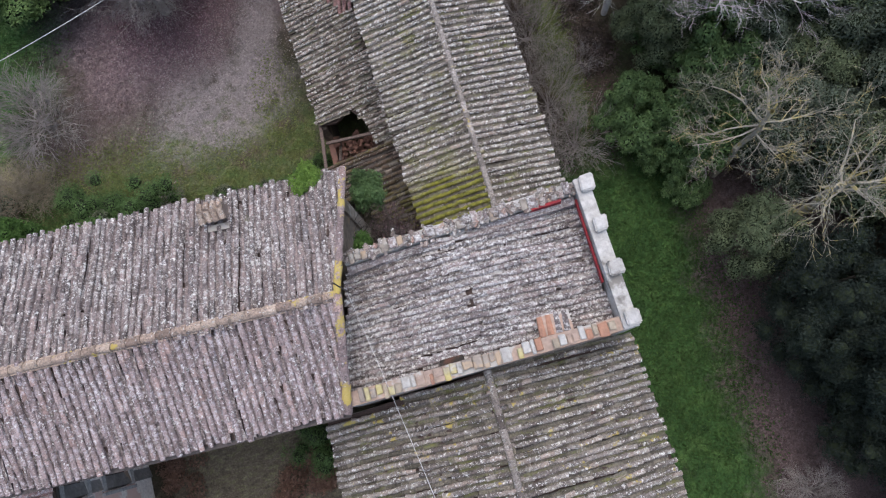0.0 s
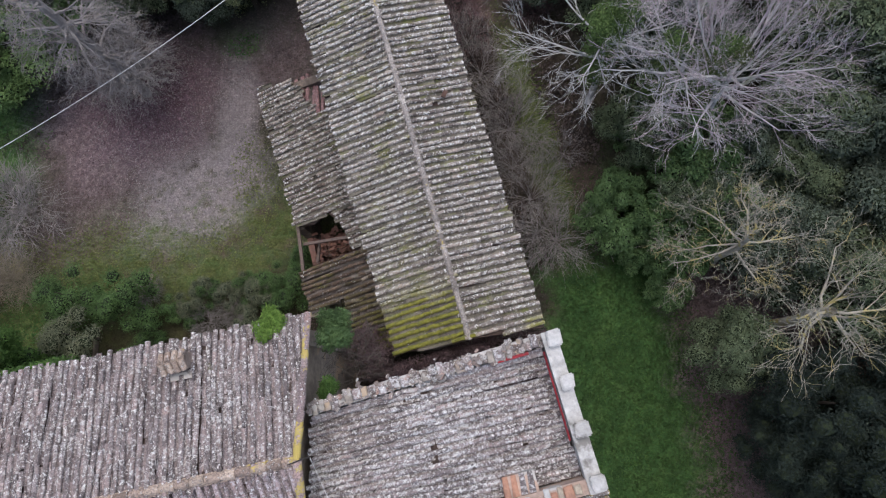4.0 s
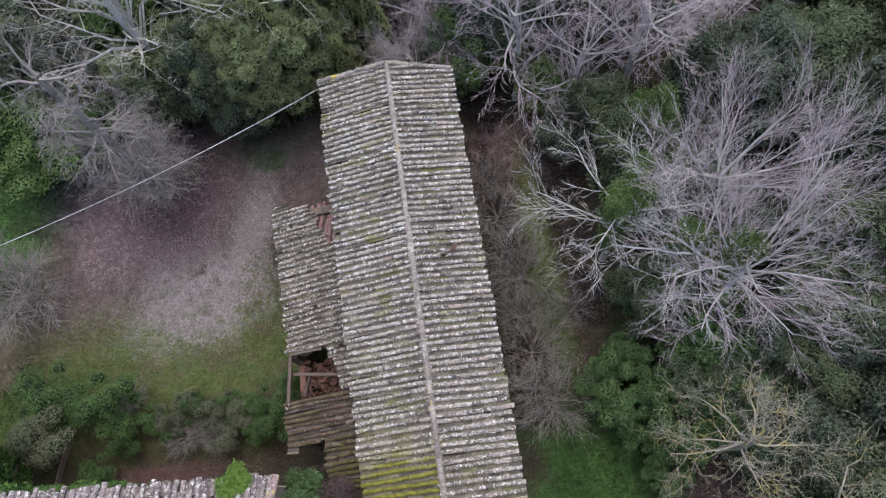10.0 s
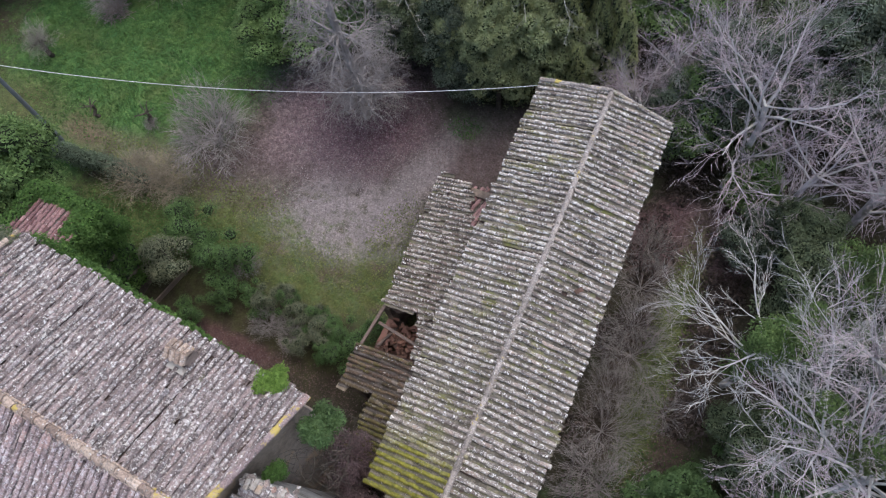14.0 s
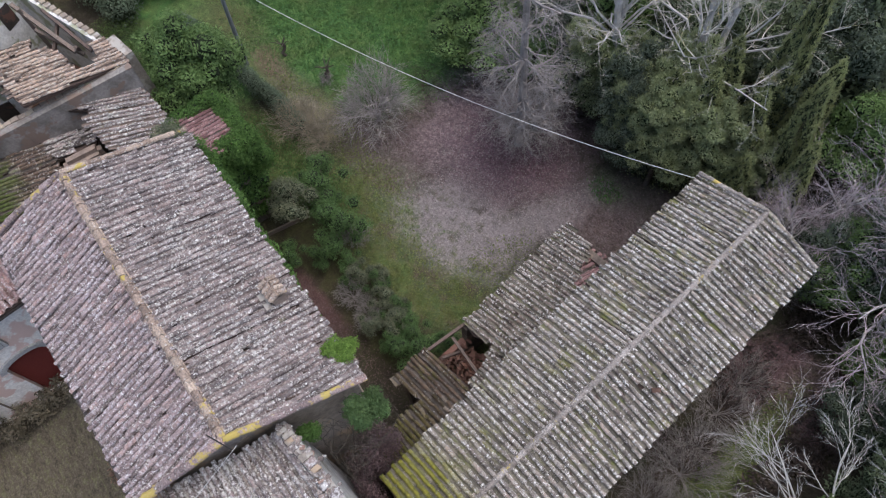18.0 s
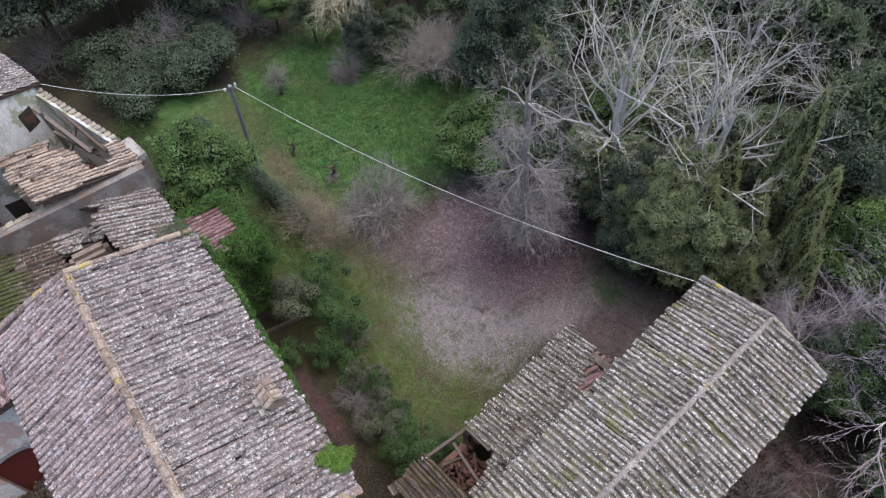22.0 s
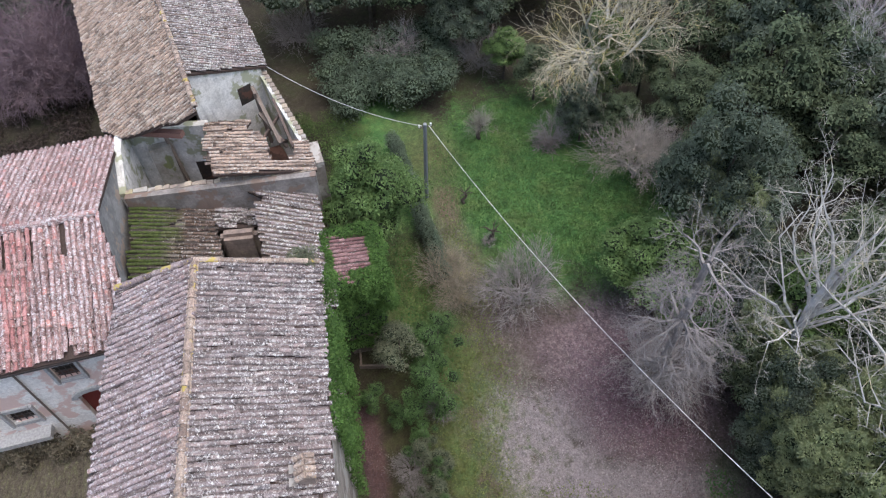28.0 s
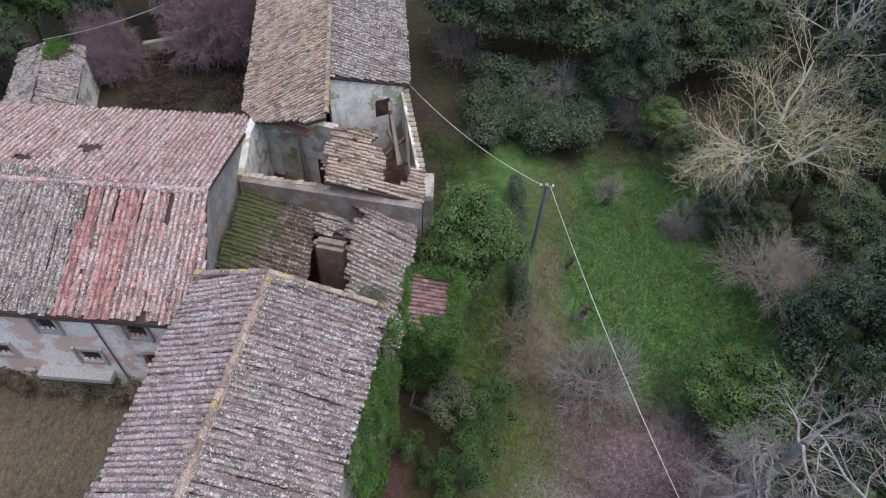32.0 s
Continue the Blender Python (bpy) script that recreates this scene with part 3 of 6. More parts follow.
# ---- roof tiles ----
def tile_shape(r0, r1, length, seg, thick, up=1):
    """A tapering half pipe along y, low end at -y; up=-1 makes a channel."""
    v, f = [], []
    for y, r in ((-length / 2, r0), (length / 2, r1)):
        for rr in (r, r - thick):
            for k in range(seg + 1):
                a = math.pi * k / seg
                v.append((rr * math.cos(a), y, up * rr * math.sin(a) * 0.85))
    n = seg + 1
    for k in range(seg):
        f.append((k, k + 1, 2 * n + k + 1, 2 * n + k) if up < 0 else (k + 1, k, 2 * n + k, 2 * n + k + 1))
        f.append((n + k, k, k + 1, n + k + 1) if up < 0 else (k, n + k, n + k + 1, k + 1))
    return v, f


COVER = tile_shape(0.082, 0.069, 0.40, 5, 0.016)
PAN = tile_shape(0.072, 0.084, 0.38, 4, 0.012, -1)
COVER_V, COVER_F = np.array(COVER[0]), COVER[1]
PAN_V, PAN_F = np.array(PAN[0]), PAN[1]
rng = np.random.default_rng(7)


def tile_roof(roof, z_at, poly, material, singles=0, near=None, pitch=0.178, course=0.285, skip=None, rough=1.0, loss=0.004, sag=0.035, pans=None, fat=1.0):
    """Curved tiles over a plan polygon: covers and channels running down the slope."""
    x0, y0 = poly[0]
    gx, gy = z_at(x0 + 1, y0) - z_at(x0, y0), z_at(x0, y0 + 1) - z_at(x0, y0)
    g = math.hypot(gx, gy)
    dn = np.array((-gx / g, -gy / g))
    ac = np.array((dn[1], -dn[0]))
    up3 = Vector((-dn[0], -dn[1], g)).normalized()
    ac3 = Vector((ac[0], ac[1], 0))
    nrm = ac3.cross(up3)
    if nrm.z < 0:
        ac3, nrm = -ac3, -nrm
        ac = -ac
    basis = np.array((ac3, up3, nrm)).T
    P = np.array(poly)
    s_lo, s_hi, d_lo, d_hi = (P @ ac).min(), (P @ ac).max(), (P @ dn).min(), (P @ dn).max()
    step_d = course / math.sqrt(1 + g * g)
    covers, chans = [], []
    for i in range(int((s_hi - s_lo) / pitch) + 1):
        s = s_lo + (i + 0.5) * pitch
        bend, phase, shift = rng.normal(0, 0.012 * rough), rng.random() * 6, rng.uniform(-0.08, 0.06)
        run = [d_lo + 0.04 * k for k in range(int((d_hi - d_lo) / 0.04) + 2)]
        run = [d for d in run if inside(*(ac * s + dn * d), poly)]
        if not run:
            continue
        for j in range(int((run[-1] - run[0]) / step_d) + 1):
            d = run[-1] - 0.13 + (shift if j else 0.3 * shift) - j * step_d
            for kind in (0, 1):
                ss = s + kind * pitch / 2 + bend + 0.012 * rough * math.sin(d * 1.7 + phase)
                x, y = ac * ss + dn * d
                if not inside(x, y, poly) or (skip and skip(x, y)) or (kind == 0 and rng.random() < loss * rough):
                    continue
                yaw, tip, lean = rng.normal(0, 0.035 * rough), rng.normal(-0.075, 0.018 * rough), rng.normal(0, 0.05 * rough)
                rot = basis @ np.array(Euler((tip, lean, yaw)).to_matrix())
                z = z_at(x, y) + sag * (noise.noise((x * 0.5, y * 0.5, 3)) + 0.5 * noise.noise((x * 1.6, y * 1.6, 7))) + (0.038 if kind == 0 else 0.062) + rng.normal(0, 0.006 * rough)
                slip = rng.normal(0, 0.02 * rough)
                pos = np.array((x + dn[0] * slip, y + dn[1] * slip, z))
                size = rng.normal(1, 0.05)
                (covers if kind == 0 else chans).append((rot @ np.diag((size * (fat if kind == 0 else 1.0), size, size * (fat if kind == 0 else 1.0))), pos))
    off = np.array(world_of(roof))
    if near and singles:
        covers.sort(key=lambda t: math.dist(t[1][:2], near))
    base = with_low(mesh_of("roof_tile", COVER[0], COVER[1], material), 1) if singles else None
    for rot, pos in covers[:singles]:
        ob = new("roof_tile", base)
        ob.parent = roof
        ob.matrix_basis = Matrix.Translation(Vector(pos - off)) @ Matrix(rot.tolist()).to_4x4()
    for some, V, F, name, mat in ((covers[singles:], COVER_V, COVER_F, "cover_tiles", material), (chans, PAN_V, PAN_F, "channel_tiles", pans or pan_tile)):
        if some:
            vs = np.concatenate([V @ r.T + (p - off) for r, p in some])
            fs = [tuple(k + n * len(V) for k in f) for n in range(len(some)) for f in F]
            ob = new(name, with_low(mesh_of(name, vs.tolist(), fs, mat), len(some)))
            ob.parent = roof
            tagged(ob, kind="stuff")


def roof_deck(building, z_at, poly, material=None, thick=0.10, drop=0.03):
    bm = slab(bmesh.new(), poly, lambda x, y: z_at(x, y) - drop - thick, lambda x, y: z_at(x, y) - drop)
    return part("roof", bm, material or dark_wood, building)


def ridge_row(roof, a, b, material, radius=0.13, course=0.36, lift=0.07, mortar=None):
    """Ridge or verge tiles laid end to end from a to b."""
    a, b = Vector(a), Vector(b)
    d = b - a
    n = max(1, int(d.length / course))
    off = world_of(roof)
    base = mesh_of("ridge_tile", [tuple(v) for v in (COVER_V * (radius / 0.082, 1, radius / 0.082)).tolist()], COVER[1], material)
    q = d.to_track_quat("Y", "Z").to_matrix().to_4x4()
    for k in range(n):
        ob = new("ridge_tile", base)
        ob.parent = roof
        p = a + d * ((k + 0.5) / n) + Vector((0, 0, lift + 0.035 * noise.noise((k * 0.6, a.x, a.y)))) - off
        ob.matrix_basis = Matrix.Translation(p) @ q @ Euler((rng.normal(-0.04, 0.02), rng.normal(0, 0.06), rng.normal(0, 0.04))).to_matrix().to_4x4()
    if mortar:
        bm = beam(bmesh.new(), a + Vector((0, 0, lift - 0.06)), b + Vector((0, 0, lift - 0.06)), radius * 2.3, 0.09)
        part("ridge_mortar", bm, mortar, roof)


# ---- ground ----
def build_ground():
    xs = np.unique(np.concatenate([np.linspace(-45, 35, 110), np.array([-1500, -600, -250, -120, -75, 60, 110, 250, 600, 1500])]))
    ys = np.unique(np.concatenate([np.linspace(-45, 35, 110), np.array([-1500, -600, -250, -120, -75, 60, 110, 250, 600, 1500])]))
    def rise(x, y):
        """The yard south of the farmhouse lies 1.6 m higher, held by the houses round it."""
        ease = lambda a: max(0.0, min(1.0, a))
        return 1.6 * ease(x + 13.5) * ease(-1.6 - x) * ease(-17.6 - y) * ease((y + 70) / 20)

    v = [(x, y, rise(x, y) + 0.10 * noise.noise((x * 0.35, y * 0.35, 0)) + 0.03 * noise.noise((x * 1.4, y * 1.4, 5)) - 0.04) for y in ys for x in xs]
    n = len(xs)
    f = [(j * n + i, j * n + i + 1, (j + 1) * n + i + 1, (j + 1) * n + i) for j in range(len(ys) - 1) for i in range(n - 1)]
    raw("ground", v, f, ground_soil, None, "grassy ground with leaf litter and a pale gravel patch", "structure", True)


build_ground()


# ---- the barn ----
def build_barn():
    barn = thing("barn", (2.4, -7.4, 0), "long stone barn with a lichened grey clay tile roof", "barn")
    nw, ne, se, sw = (0.02, 0.02), (4.84, -0.35), (4.93, -15.15), (0.40, -14.75)
    rn, rs = (2.62, -0.02), (2.70, -14.95)
    zr, ze = 6.04, 5.52
    west, east = plane3((*rn, zr), (*rs, zr), (0.2, -7.4, ze)), plane3((*rn, zr), (*rs, zr), (4.88, -7.4, ze))
    i = 0.22
    wn_, we_, ws_, wb_ = (nw[0] + i, nw[1] - i), (ne[0] - i, ne[1] - i), (se[0] - i, se[1] + i), (sw[0] + i, sw[1] + i)
    part("wall", slab(bmesh.new(), strip(wb_, wn_, -0.4), 0, 5.35), stone, barn)
    part("wall", slab(bmesh.new(), strip(we_, ws_, -0.4), 0, 5.35), stone, barn)
    for p, q, t in ((wn_, we_, -0.4), (ws_, wb_, -0.4)):
        bm = slab(bmesh.new(), strip(p, q, t), 0, lambda x, y: min(west(x, y), east(x, y)) - 0.14)
        mid = ((rn if p == wn_ else rs)[0], p[1])
        slab(bm, [(mid[0] - 1.2, min(p[1], q[1]) + 0.03), (mid[0], min(p[1], q[1]) + 0.03), (mid[0] + 1.2, min(p[1], q[1]) + 0.03), (mid[0] + 1.2, min(p[1], q[1]) + 0.3), (mid[0], min(p[1], q[1]) + 0.3), (mid[0] - 1.2, min(p[1], q[1]) + 0.3)], 5.0, lambda x, y: min(west(x, y), east(x, y)) - 0.14)
        part("wall", bm, stone, barn)
    for z_at, poly, near in ((west, [nw, rn, rs, sw], (1.4, -11)), (east, [rn, ne, se, rs], (3.6, -10))):
        roof = roof_deck(barn, z_at, poly)
        tile_roof(roof, z_at, poly, barn_tile if z_at is west else barn_east_tile, 300, near, rough=1.5, fat=0.8, pitch=0.212, pans=barn_pan)
        if z_at is west:
            ridge_row(roof, (rn[0], rn[1], zr), (rs[0], rs[1], zr), pale_ridge, 0.085, lift=0.05, mortar=pale_ridge)
            ridge_row(roof, (nw[0], nw[1], ze), (rn[0], rn[1], zr), pale_ridge, 0.09, lift=0.09)
        else:
            ridge_row(roof, (ne[0], ne[1], ze), (rn[0], rn[1], zr), barn_tile, 0.09, lift=0.09)
            part("broken_tile", beam(bmesh.new(), (3.92, -7.32, 5.92), (4.08, -7.1, 5.9), 0.14, 0.05, 0.3), rubble_brown, roof, "broken reddish-brown tile lying askew")


build_barn()


# ---- the lean-to against the barn ----
def build_lean_to():
    lean = thing("lean_to", (-1.2, -8.5, 0), "collapsing lean-to shed with mossy brown roof tiles", "shed")
    z_at = plane3((-2.7, 0, 2.86), (-2.55, -12, 2.86), (0.1, -6, 3.62))
    main = [(-2.72, -3.35), (-1.35, -3.6), (-0.62, -5.3), (0.0, -5.5), (0.2, -9.5), (0.25, -10.75), (-0.42, -10.7), (-0.62, -9.7), (-1.1, -9.05), (-1.7, -9.3), (-2.35, -9.15)]
    tail = [(-2.62, -10.78), (-0.42, -10.72), (0.25, -10.75), (0.33, -14.4), (-1.15, -14.3), (-1.2, -12.2), (-2.56, -12.35)]
    for poly, near, m in ((main, (-1.5, -8), lean_grey_tile), (tail, (-1.2, -11.5), lean_tile)):
        roof = roof_deck(lean, z_at, poly)
        tile_roof(roof, z_at, poly, m, 170, near, rough=1.8, loss=0.012, pitch=0.2, fat=0.8, pans=barn_pan if m is lean_grey_tile else None)
    hip = plane3((-1.4, -3.55, 2.95), (0.0, -3.75, 2.95), (-0.6, -5.3, 3.35))
    poly = [(-1.4, -3.55), (-0.05, -3.75), (-0.03, -5.2), (-0.62, -5.3)]
    roof = roof_deck(lean, hip, poly)
    tile_roof(roof, hip, poly, maroon_tile, 60, (-0.5, -4.4), rough=2, pitch=0.2)
    part("wall", slab(bmesh.new(), strip((-2.45, -9.25), (-2.45, -3.6), -0.3), 0, 2.72), old_stone, lean)
    part("wall", slab(bmesh.new(), strip((-2.45, -10.9), (-2.45, -9.26), -0.22), 0, 1.5), rubble_brown, lean)
    part("wall", slab(bmesh.new(), strip((-2.4, -3.6), (0.15, -3.85), -0.3), 0, lambda x, y: z_at(x, y) - 0.15), old_stone, lean)
    part("wall", slab(bmesh.new(), strip((-2.35, -12.2), (-2.35, -10.95), -0.3), 0, 2.72), old_stone, lean)
    for a, b, w in (((-2.05, -9.1, 0.9), (-1.95, -10.6, 2.75), 0.1), ((-2.35, -9.15, 2.82), (-2.52, -10.8, 2.80), 0.11), ((-2.3, -9.8, 2.72), (-0.55, -10.15, 3.25), 0.10), ((-0.5, -9.2, 3.2), (-0.35, -10.9, 3.22), 0.08)):
        part("rafter", beam(bmesh.new(), a, b, w, w * 0.8), beam_wood, lean)
    rr = random.Random(4)
    bm = bmesh.new()
    for _ in range(260):
        x, y = rr.uniform(-2.2, -0.4), rr.uniform(-10.7, -9.2)
        m = Matrix.Translation((x, y, 0.15 + 0.6 + rr.random() * 1.0)) @ Euler((rr.uniform(-0.6, 0.6), rr.uniform(-0.6, 0.6), rr.random() * 6)).to_matrix().to_4x4() @ Matrix.Diagonal((0.10, 0.25, 0.03, 1))
        bmesh.ops.create_cube(bm, size=1, matrix=m)
    ob = part("rubble", bm, rubble_brown, None, "heap of broken roof tiles and timber fallen inside the shed", "stuff")
    ob["category"] = "rubble"
    part("fallen_slab", slab(bmesh.new(), [(-2.64, -12.47), (-2.28, -12.5), (-2.2, -12.2), (-2.58, -12.15)], 2.75, 2.83), cream_crest, lean)
    for _ in range(3):
        a = Vector((rr.uniform(-2.1, -1.6), rr.uniform(-10.5, -9.3), 0.6))
        part("fallen_beam", beam(bmesh.new(), a, a + Vector((rr.uniform(0.9, 1.4), rr.uniform(-0.6, 0.6), rr.uniform(0.2, 0.9))), 0.09), old_wood, lean)


build_lean_to()


# ---- the main house ----
A_NE, A_SE, A_SW, A_NW = (-0.95, -13.49), (-2.24, -19.44), (-11.90, -19.05), (-11.28, -12.70)
A_RE, A_RW = (-1.60, -16.85), (-11.36, -16.32)


def build_house():
    house = thing("farmhouse", (-6.5, -16.3, 0), "tall stone farmhouse with a lichened clay tile roof", "house")
    zr, ze = 10.26, 9.1
    north = plane3((*A_RE, zr), (*A_RW, zr), (-6.1, -13.1, ze))
    south = plane3((*A_RE, zr), (*A_RW, zr), (-7.1, -19.2, ze))
    c = Vector((-6.6, -16.2))
    ins = [tuple(Vector(p) + (c - Vector(p)).normalized() * 0.45) for p in (A_NE, A_SE, A_SW, A_NW)]
    top = lambda x, y: min(north(x, y), south(x, y)) - 0.16
    for k in range(4):
        p, q = ins[k], ins[(k + 1) % 4]
        if k % 2:
            part("wall", slab(bmesh.new(), strip(p, q, -0.45), 0, 8.9), stone, house)
        else:
            t = (A_RE if k == 0 else A_RW)
            f = (t[1] - p[1]) / (q[1] - p[1])
            mid = (p[0] + (q[0] - p[0]) * f, t[1])
            bm = slab(bmesh.new(), strip(p, mid, -0.45), 0, top)
            slab(bm, strip(mid, q, -0.45), 0, top)
            part("wall", bm, gable_stone, house)
    npoly, spoly = [A_NE, A_RE, A_RW, A_NW], [A_RE, A_SE, A_SW, A_RW]
    roof = roof_deck(house, north, npoly)
    tile_roof(roof, north, npoly, house_tile, 300, (-4, -14.5), rough=1.8, pitch=0.197, fat=0.82, pans=pink_pan)
    ridge_row(roof, (*A_RE, zr), (*A_RW, zr), ridge_tile, 0.115, lift=0.05, mortar=ridge_tile)
    ridge_row(roof, (*A_NE, ze), (*A_RE, zr), verge_tile, 0.10, lift=0.09)
    ridge_row(roof, (*A_NW, ze), (*A_RW, zr), ridge_tile, 0.10, lift=0.09)
    roof = roof_deck(house, south, spoly)
    tile_roof(roof, south, spoly, house_pink_tile, 300, (-4, -18), rough=1.5, pitch=0.197, fat=0.9, pans=pink_pan)
    ridge_row(roof, (*A_SE, ze), (*A_RE, zr), verge_tile, 0.12, lift=0.09)
    ridge_row(roof, (*A_SW, ze), (*A_RW, zr), verge_tile, 0.12, lift=0.09)
    bm = beam(bmesh.new(), (A_SE[0], A_SE[1] - 0.05, 8.95), (A_SW[0], A_SW[1] - 0.05, 8.95), 0.13, 0.11)
    part("gutter", bm, iron, house, "dark metal eaves gutter")
    # chimney
    cx, cy = -4.30, -13.85
    ch = part("chimney", slab(bmesh.new(), [(cx - 0.29, cy - 0.18), (cx + 0.29, cy - 0.2), (cx + 0.3, cy + 0.18), (cx - 0.28, cy + 0.2)], 9.1, 9.72), chimney_render, house, "squat rendered chimney with a tiled cap")
    cap = lambda x, y: 9.93 - 0.7 * abs(y - cy)
    rr = random.Random(14)
    for s in (-1, 1):
        part("cap", slab(bmesh.new(), [(cx - 0.33, cy), (cx + 0.33, cy), (cx + 0.34, cy + s * 0.22), (cx - 0.32, cy + s * 0.22)], lambda x, y: cap(x, y) - 0.05, cap), chimney_render, ch)
        for k in range(4):
            x = cx - 0.25 + 0.168 * k
            bm = rod(bmesh.new(), (x + rr.uniform(-0.02, 0.02), cy + s * rr.uniform(0.22, 0.27), 9.77 + rr.uniform(0, 0.02)), (x, cy + s * 0.01, 9.935), 0.08, 0.068, 10)
            part("cap_tile", bm, cap_tile_old, ch)
    pole = thing("roof_pole", (A_RE[0] + 0.25, A_RE[1], 10.2), "thin dark iron aerial pole on the ridge end", "pole")
    part("rod", rod(bmesh.new(), (A_RE[0] + 0.25, A_RE[1], 10.2), (A_RE[0] + 0.25, A_RE[1], 11.7), 0.018, 0.014, 6), iron, pole)
    part("flashing", slab(bmesh.new(), [(cx - 0.25, cy - 0.42), (cx + 0.3, cy - 0.46), (cx + 0.3, cy - 0.28), (cx - 0.25, cy - 0.24)], lambda x, y: north(x, y) + 0.08, lambda x, y: north(x, y) + 0.13), stone, ch)


build_house()


# ---- the battlemented tower ----
def build_tower():
    tower = thing("tower", (1.4, -17.4, 0), "low battlemented stone tower with a sunken tiled roof", "tower")
    ne, se, sw, nw = (4.86, -15.52), (4.90, -19.33), (-2.3, -19.33), (-1.5, -15.66)
    zt = 9.32
    part("wall", slab(bmesh.new(), strip(ne, se, -0.36), 0, zt), parapet_stone, tower)
    part("wall", slab(bmesh.new(), strip((se[0] - 0.36, se[1]), sw, -0.34), 0, 9.2), orange_render, tower)
    part("wall", slab(bmesh.new(), strip(nw, (ne[0] - 0.363, ne[1]), -0.28), 0, 9.12), parapet_stone, tower)
    part("wall", slab(bmesh.new(), strip((-2.1, -18.98), (-1.4, -15.99), -0.3), 0, 8.45), stone, tower)
    rm = random.Random(3)
    for y, w in ((-15.72, 0.2), (-16.78, 0.17), (-17.88, 0.18), (-19.1, 0.19)):
        bm = slab(bmesh.new(), [(4.6 + rm.uniform(-0.03, 0.03), y - w + rm.uniform(-0.03, 0.03)), (4.94 + rm.uniform(-0.03, 0.03), y - w), (4.95, y + w + rm.uniform(-0.03, 0.03)), (4.61, y + w)], zt + 0.003, lambda x, yy: zt + 0.2 + 0.15 * (x - 4.7) + 0.1 * (yy - y))
        bmesh.ops.bevel(bm, geom=bm.edges[:], offset=0.035, segments=2, affect="EDGES")
        part("merlon", bm, parapet_stone, tower)
    rr = random.Random(8)
    for a, b, z in ((nw, (4.45, -15.55), 9.124), ((-1.9, -19.16), (4.45, -19.16), 9.205)):
        length, s = math.dist(a, b), 0.0
        d = ((b[0] - a[0]) / length, (b[1] - a[1]) / length)
        while s < length - 0.1:
            w = rr.uniform(0.10, 0.26)
            h = rr.uniform(0.01, 0.10)
            o, q = rr.uniform(-0.06, 0.05), rr.uniform(0.10, 0.18)
            if rr.random() > 0.1:
                c = (a[0] + d[0] * (s + w / 2), a[1] + d[1] * (s + w / 2) + (-0.14 if a is nw else 0) + o)
                bm = slab(bmesh.new(), [(c[0] + u * (w / 2 - 0.008), c[1] + v * q + rr.uniform(-0.02, 0.02)) for u, v in ((-1, -1), (1, -1), (1, 1), (-1, 1))], z, z + h)
                bmesh.ops.bevel(bm, geom=bm.edges[:], offset=0.02, segments=1, affect="EDGES")
                part("coping_stone", bm, (rr.choice((stone, gable_stone, tower_tile, tower_tile, tower_tile)) if a is nw else rr.choice((orange_render, terracotta, gold_stone, cream_crest, parapet_stone, parapet_stone, gable_stone))), tower)
            s += w
    rubble = bmesh.new()
    for _ in range(260):
        x = rr.uniform(-1.45, 4.5)
        s = rr.uniform(0.025, 0.07)
        m = Matrix.Translation((x, -15.78 + 0.02 * x + rr.gauss(0, 0.1), 9.13 + rr.uniform(-0.01, 0.05))) @ Euler((rr.gauss(0, 0.3), rr.gauss(0, 0.3), rr.random() * 6)).to_matrix().to_4x4() @ Matrix.Diagonal((s * rr.uniform(1, 1.8), s, s * 0.5, 1))
        bmesh.ops.create_cube(rubble, size=1.7, matrix=m)
    part("coping_rubble", rubble, rubble_stone, tower, "loose rubble and mortar along the parapet", "stuff")
    west = plane3((1.33, -15.9, 9.0), (1.25, -19.1, 9.0), (-1.6, -17.5, 8.62))
    east = plane3((1.33, -15.9, 9.0), (1.25, -19.1, 9.0), (4.5, -17.5, 8.55))
    for z_at, poly, near in ((west, [(-1.58, -15.98), (1.33, -15.92), (1.25, -18.98), (-2.3, -18.98)], (0, -17)), (east, [(1.33, -15.92), (4.48, -15.9), (4.5, -18.98), (1.25, -18.98)], (3, -17))):
        roof = roof_deck(tower, z_at, poly)
        tile_roof(roof, z_at, poly, tower_tile, 200, near, rough=2.0, pans=tower_pan, pitch=0.168, fat=0.78)
    fillet = slab(bmesh.new(), [(-1.5, -15.97), (4.45, -15.84), (4.45, -16.02), (2.2, -16.1), (0.4, -16.06), (-1.52, -16.16)], 8.5, lambda x, y: 9.11 - 0.42 * max(0.0, -15.9 - y) - 0.05 * abs(x - 1.3))
    part("mortar_fillet", fillet, tower_tile, tower, "rough grey mortar fillet against the parapet")
    # red-painted flashing along the inner faces of the parapet
    part("flashing", beam(bmesh.new(), (4.47, -15.95, 8.95), (4.47, -18.1, 8.9), 0.04, 0.2), red_paint, tower, "faded red waterproofing paint")
    part("flashing", slab(bmesh.new(), [(3.3, -15.93), (4.1, -15.92), (4.1, -15.85), (3.3, -15.85)], 8.8, 9.15), red_paint, tower, "faded red waterproofing paint")
    ch = part("chimney", slab(bmesh.new(), [(2.75, -19.0), (3.45, -19.0), (3.45, -18.5), (2.75, -18.5)], 8.4, 9.12), orange_render, tower, "small broken chimney stub")
    for k in range(4):
        part("cap_tile", rod(bmesh.new(), (2.70 + k * 0.2, -18.98, 9.1), (2.74 + k * 0.2, -18.5, 9.08), 0.09, 0.075, 8), terracotta if k < 2 else tower_tile, ch)
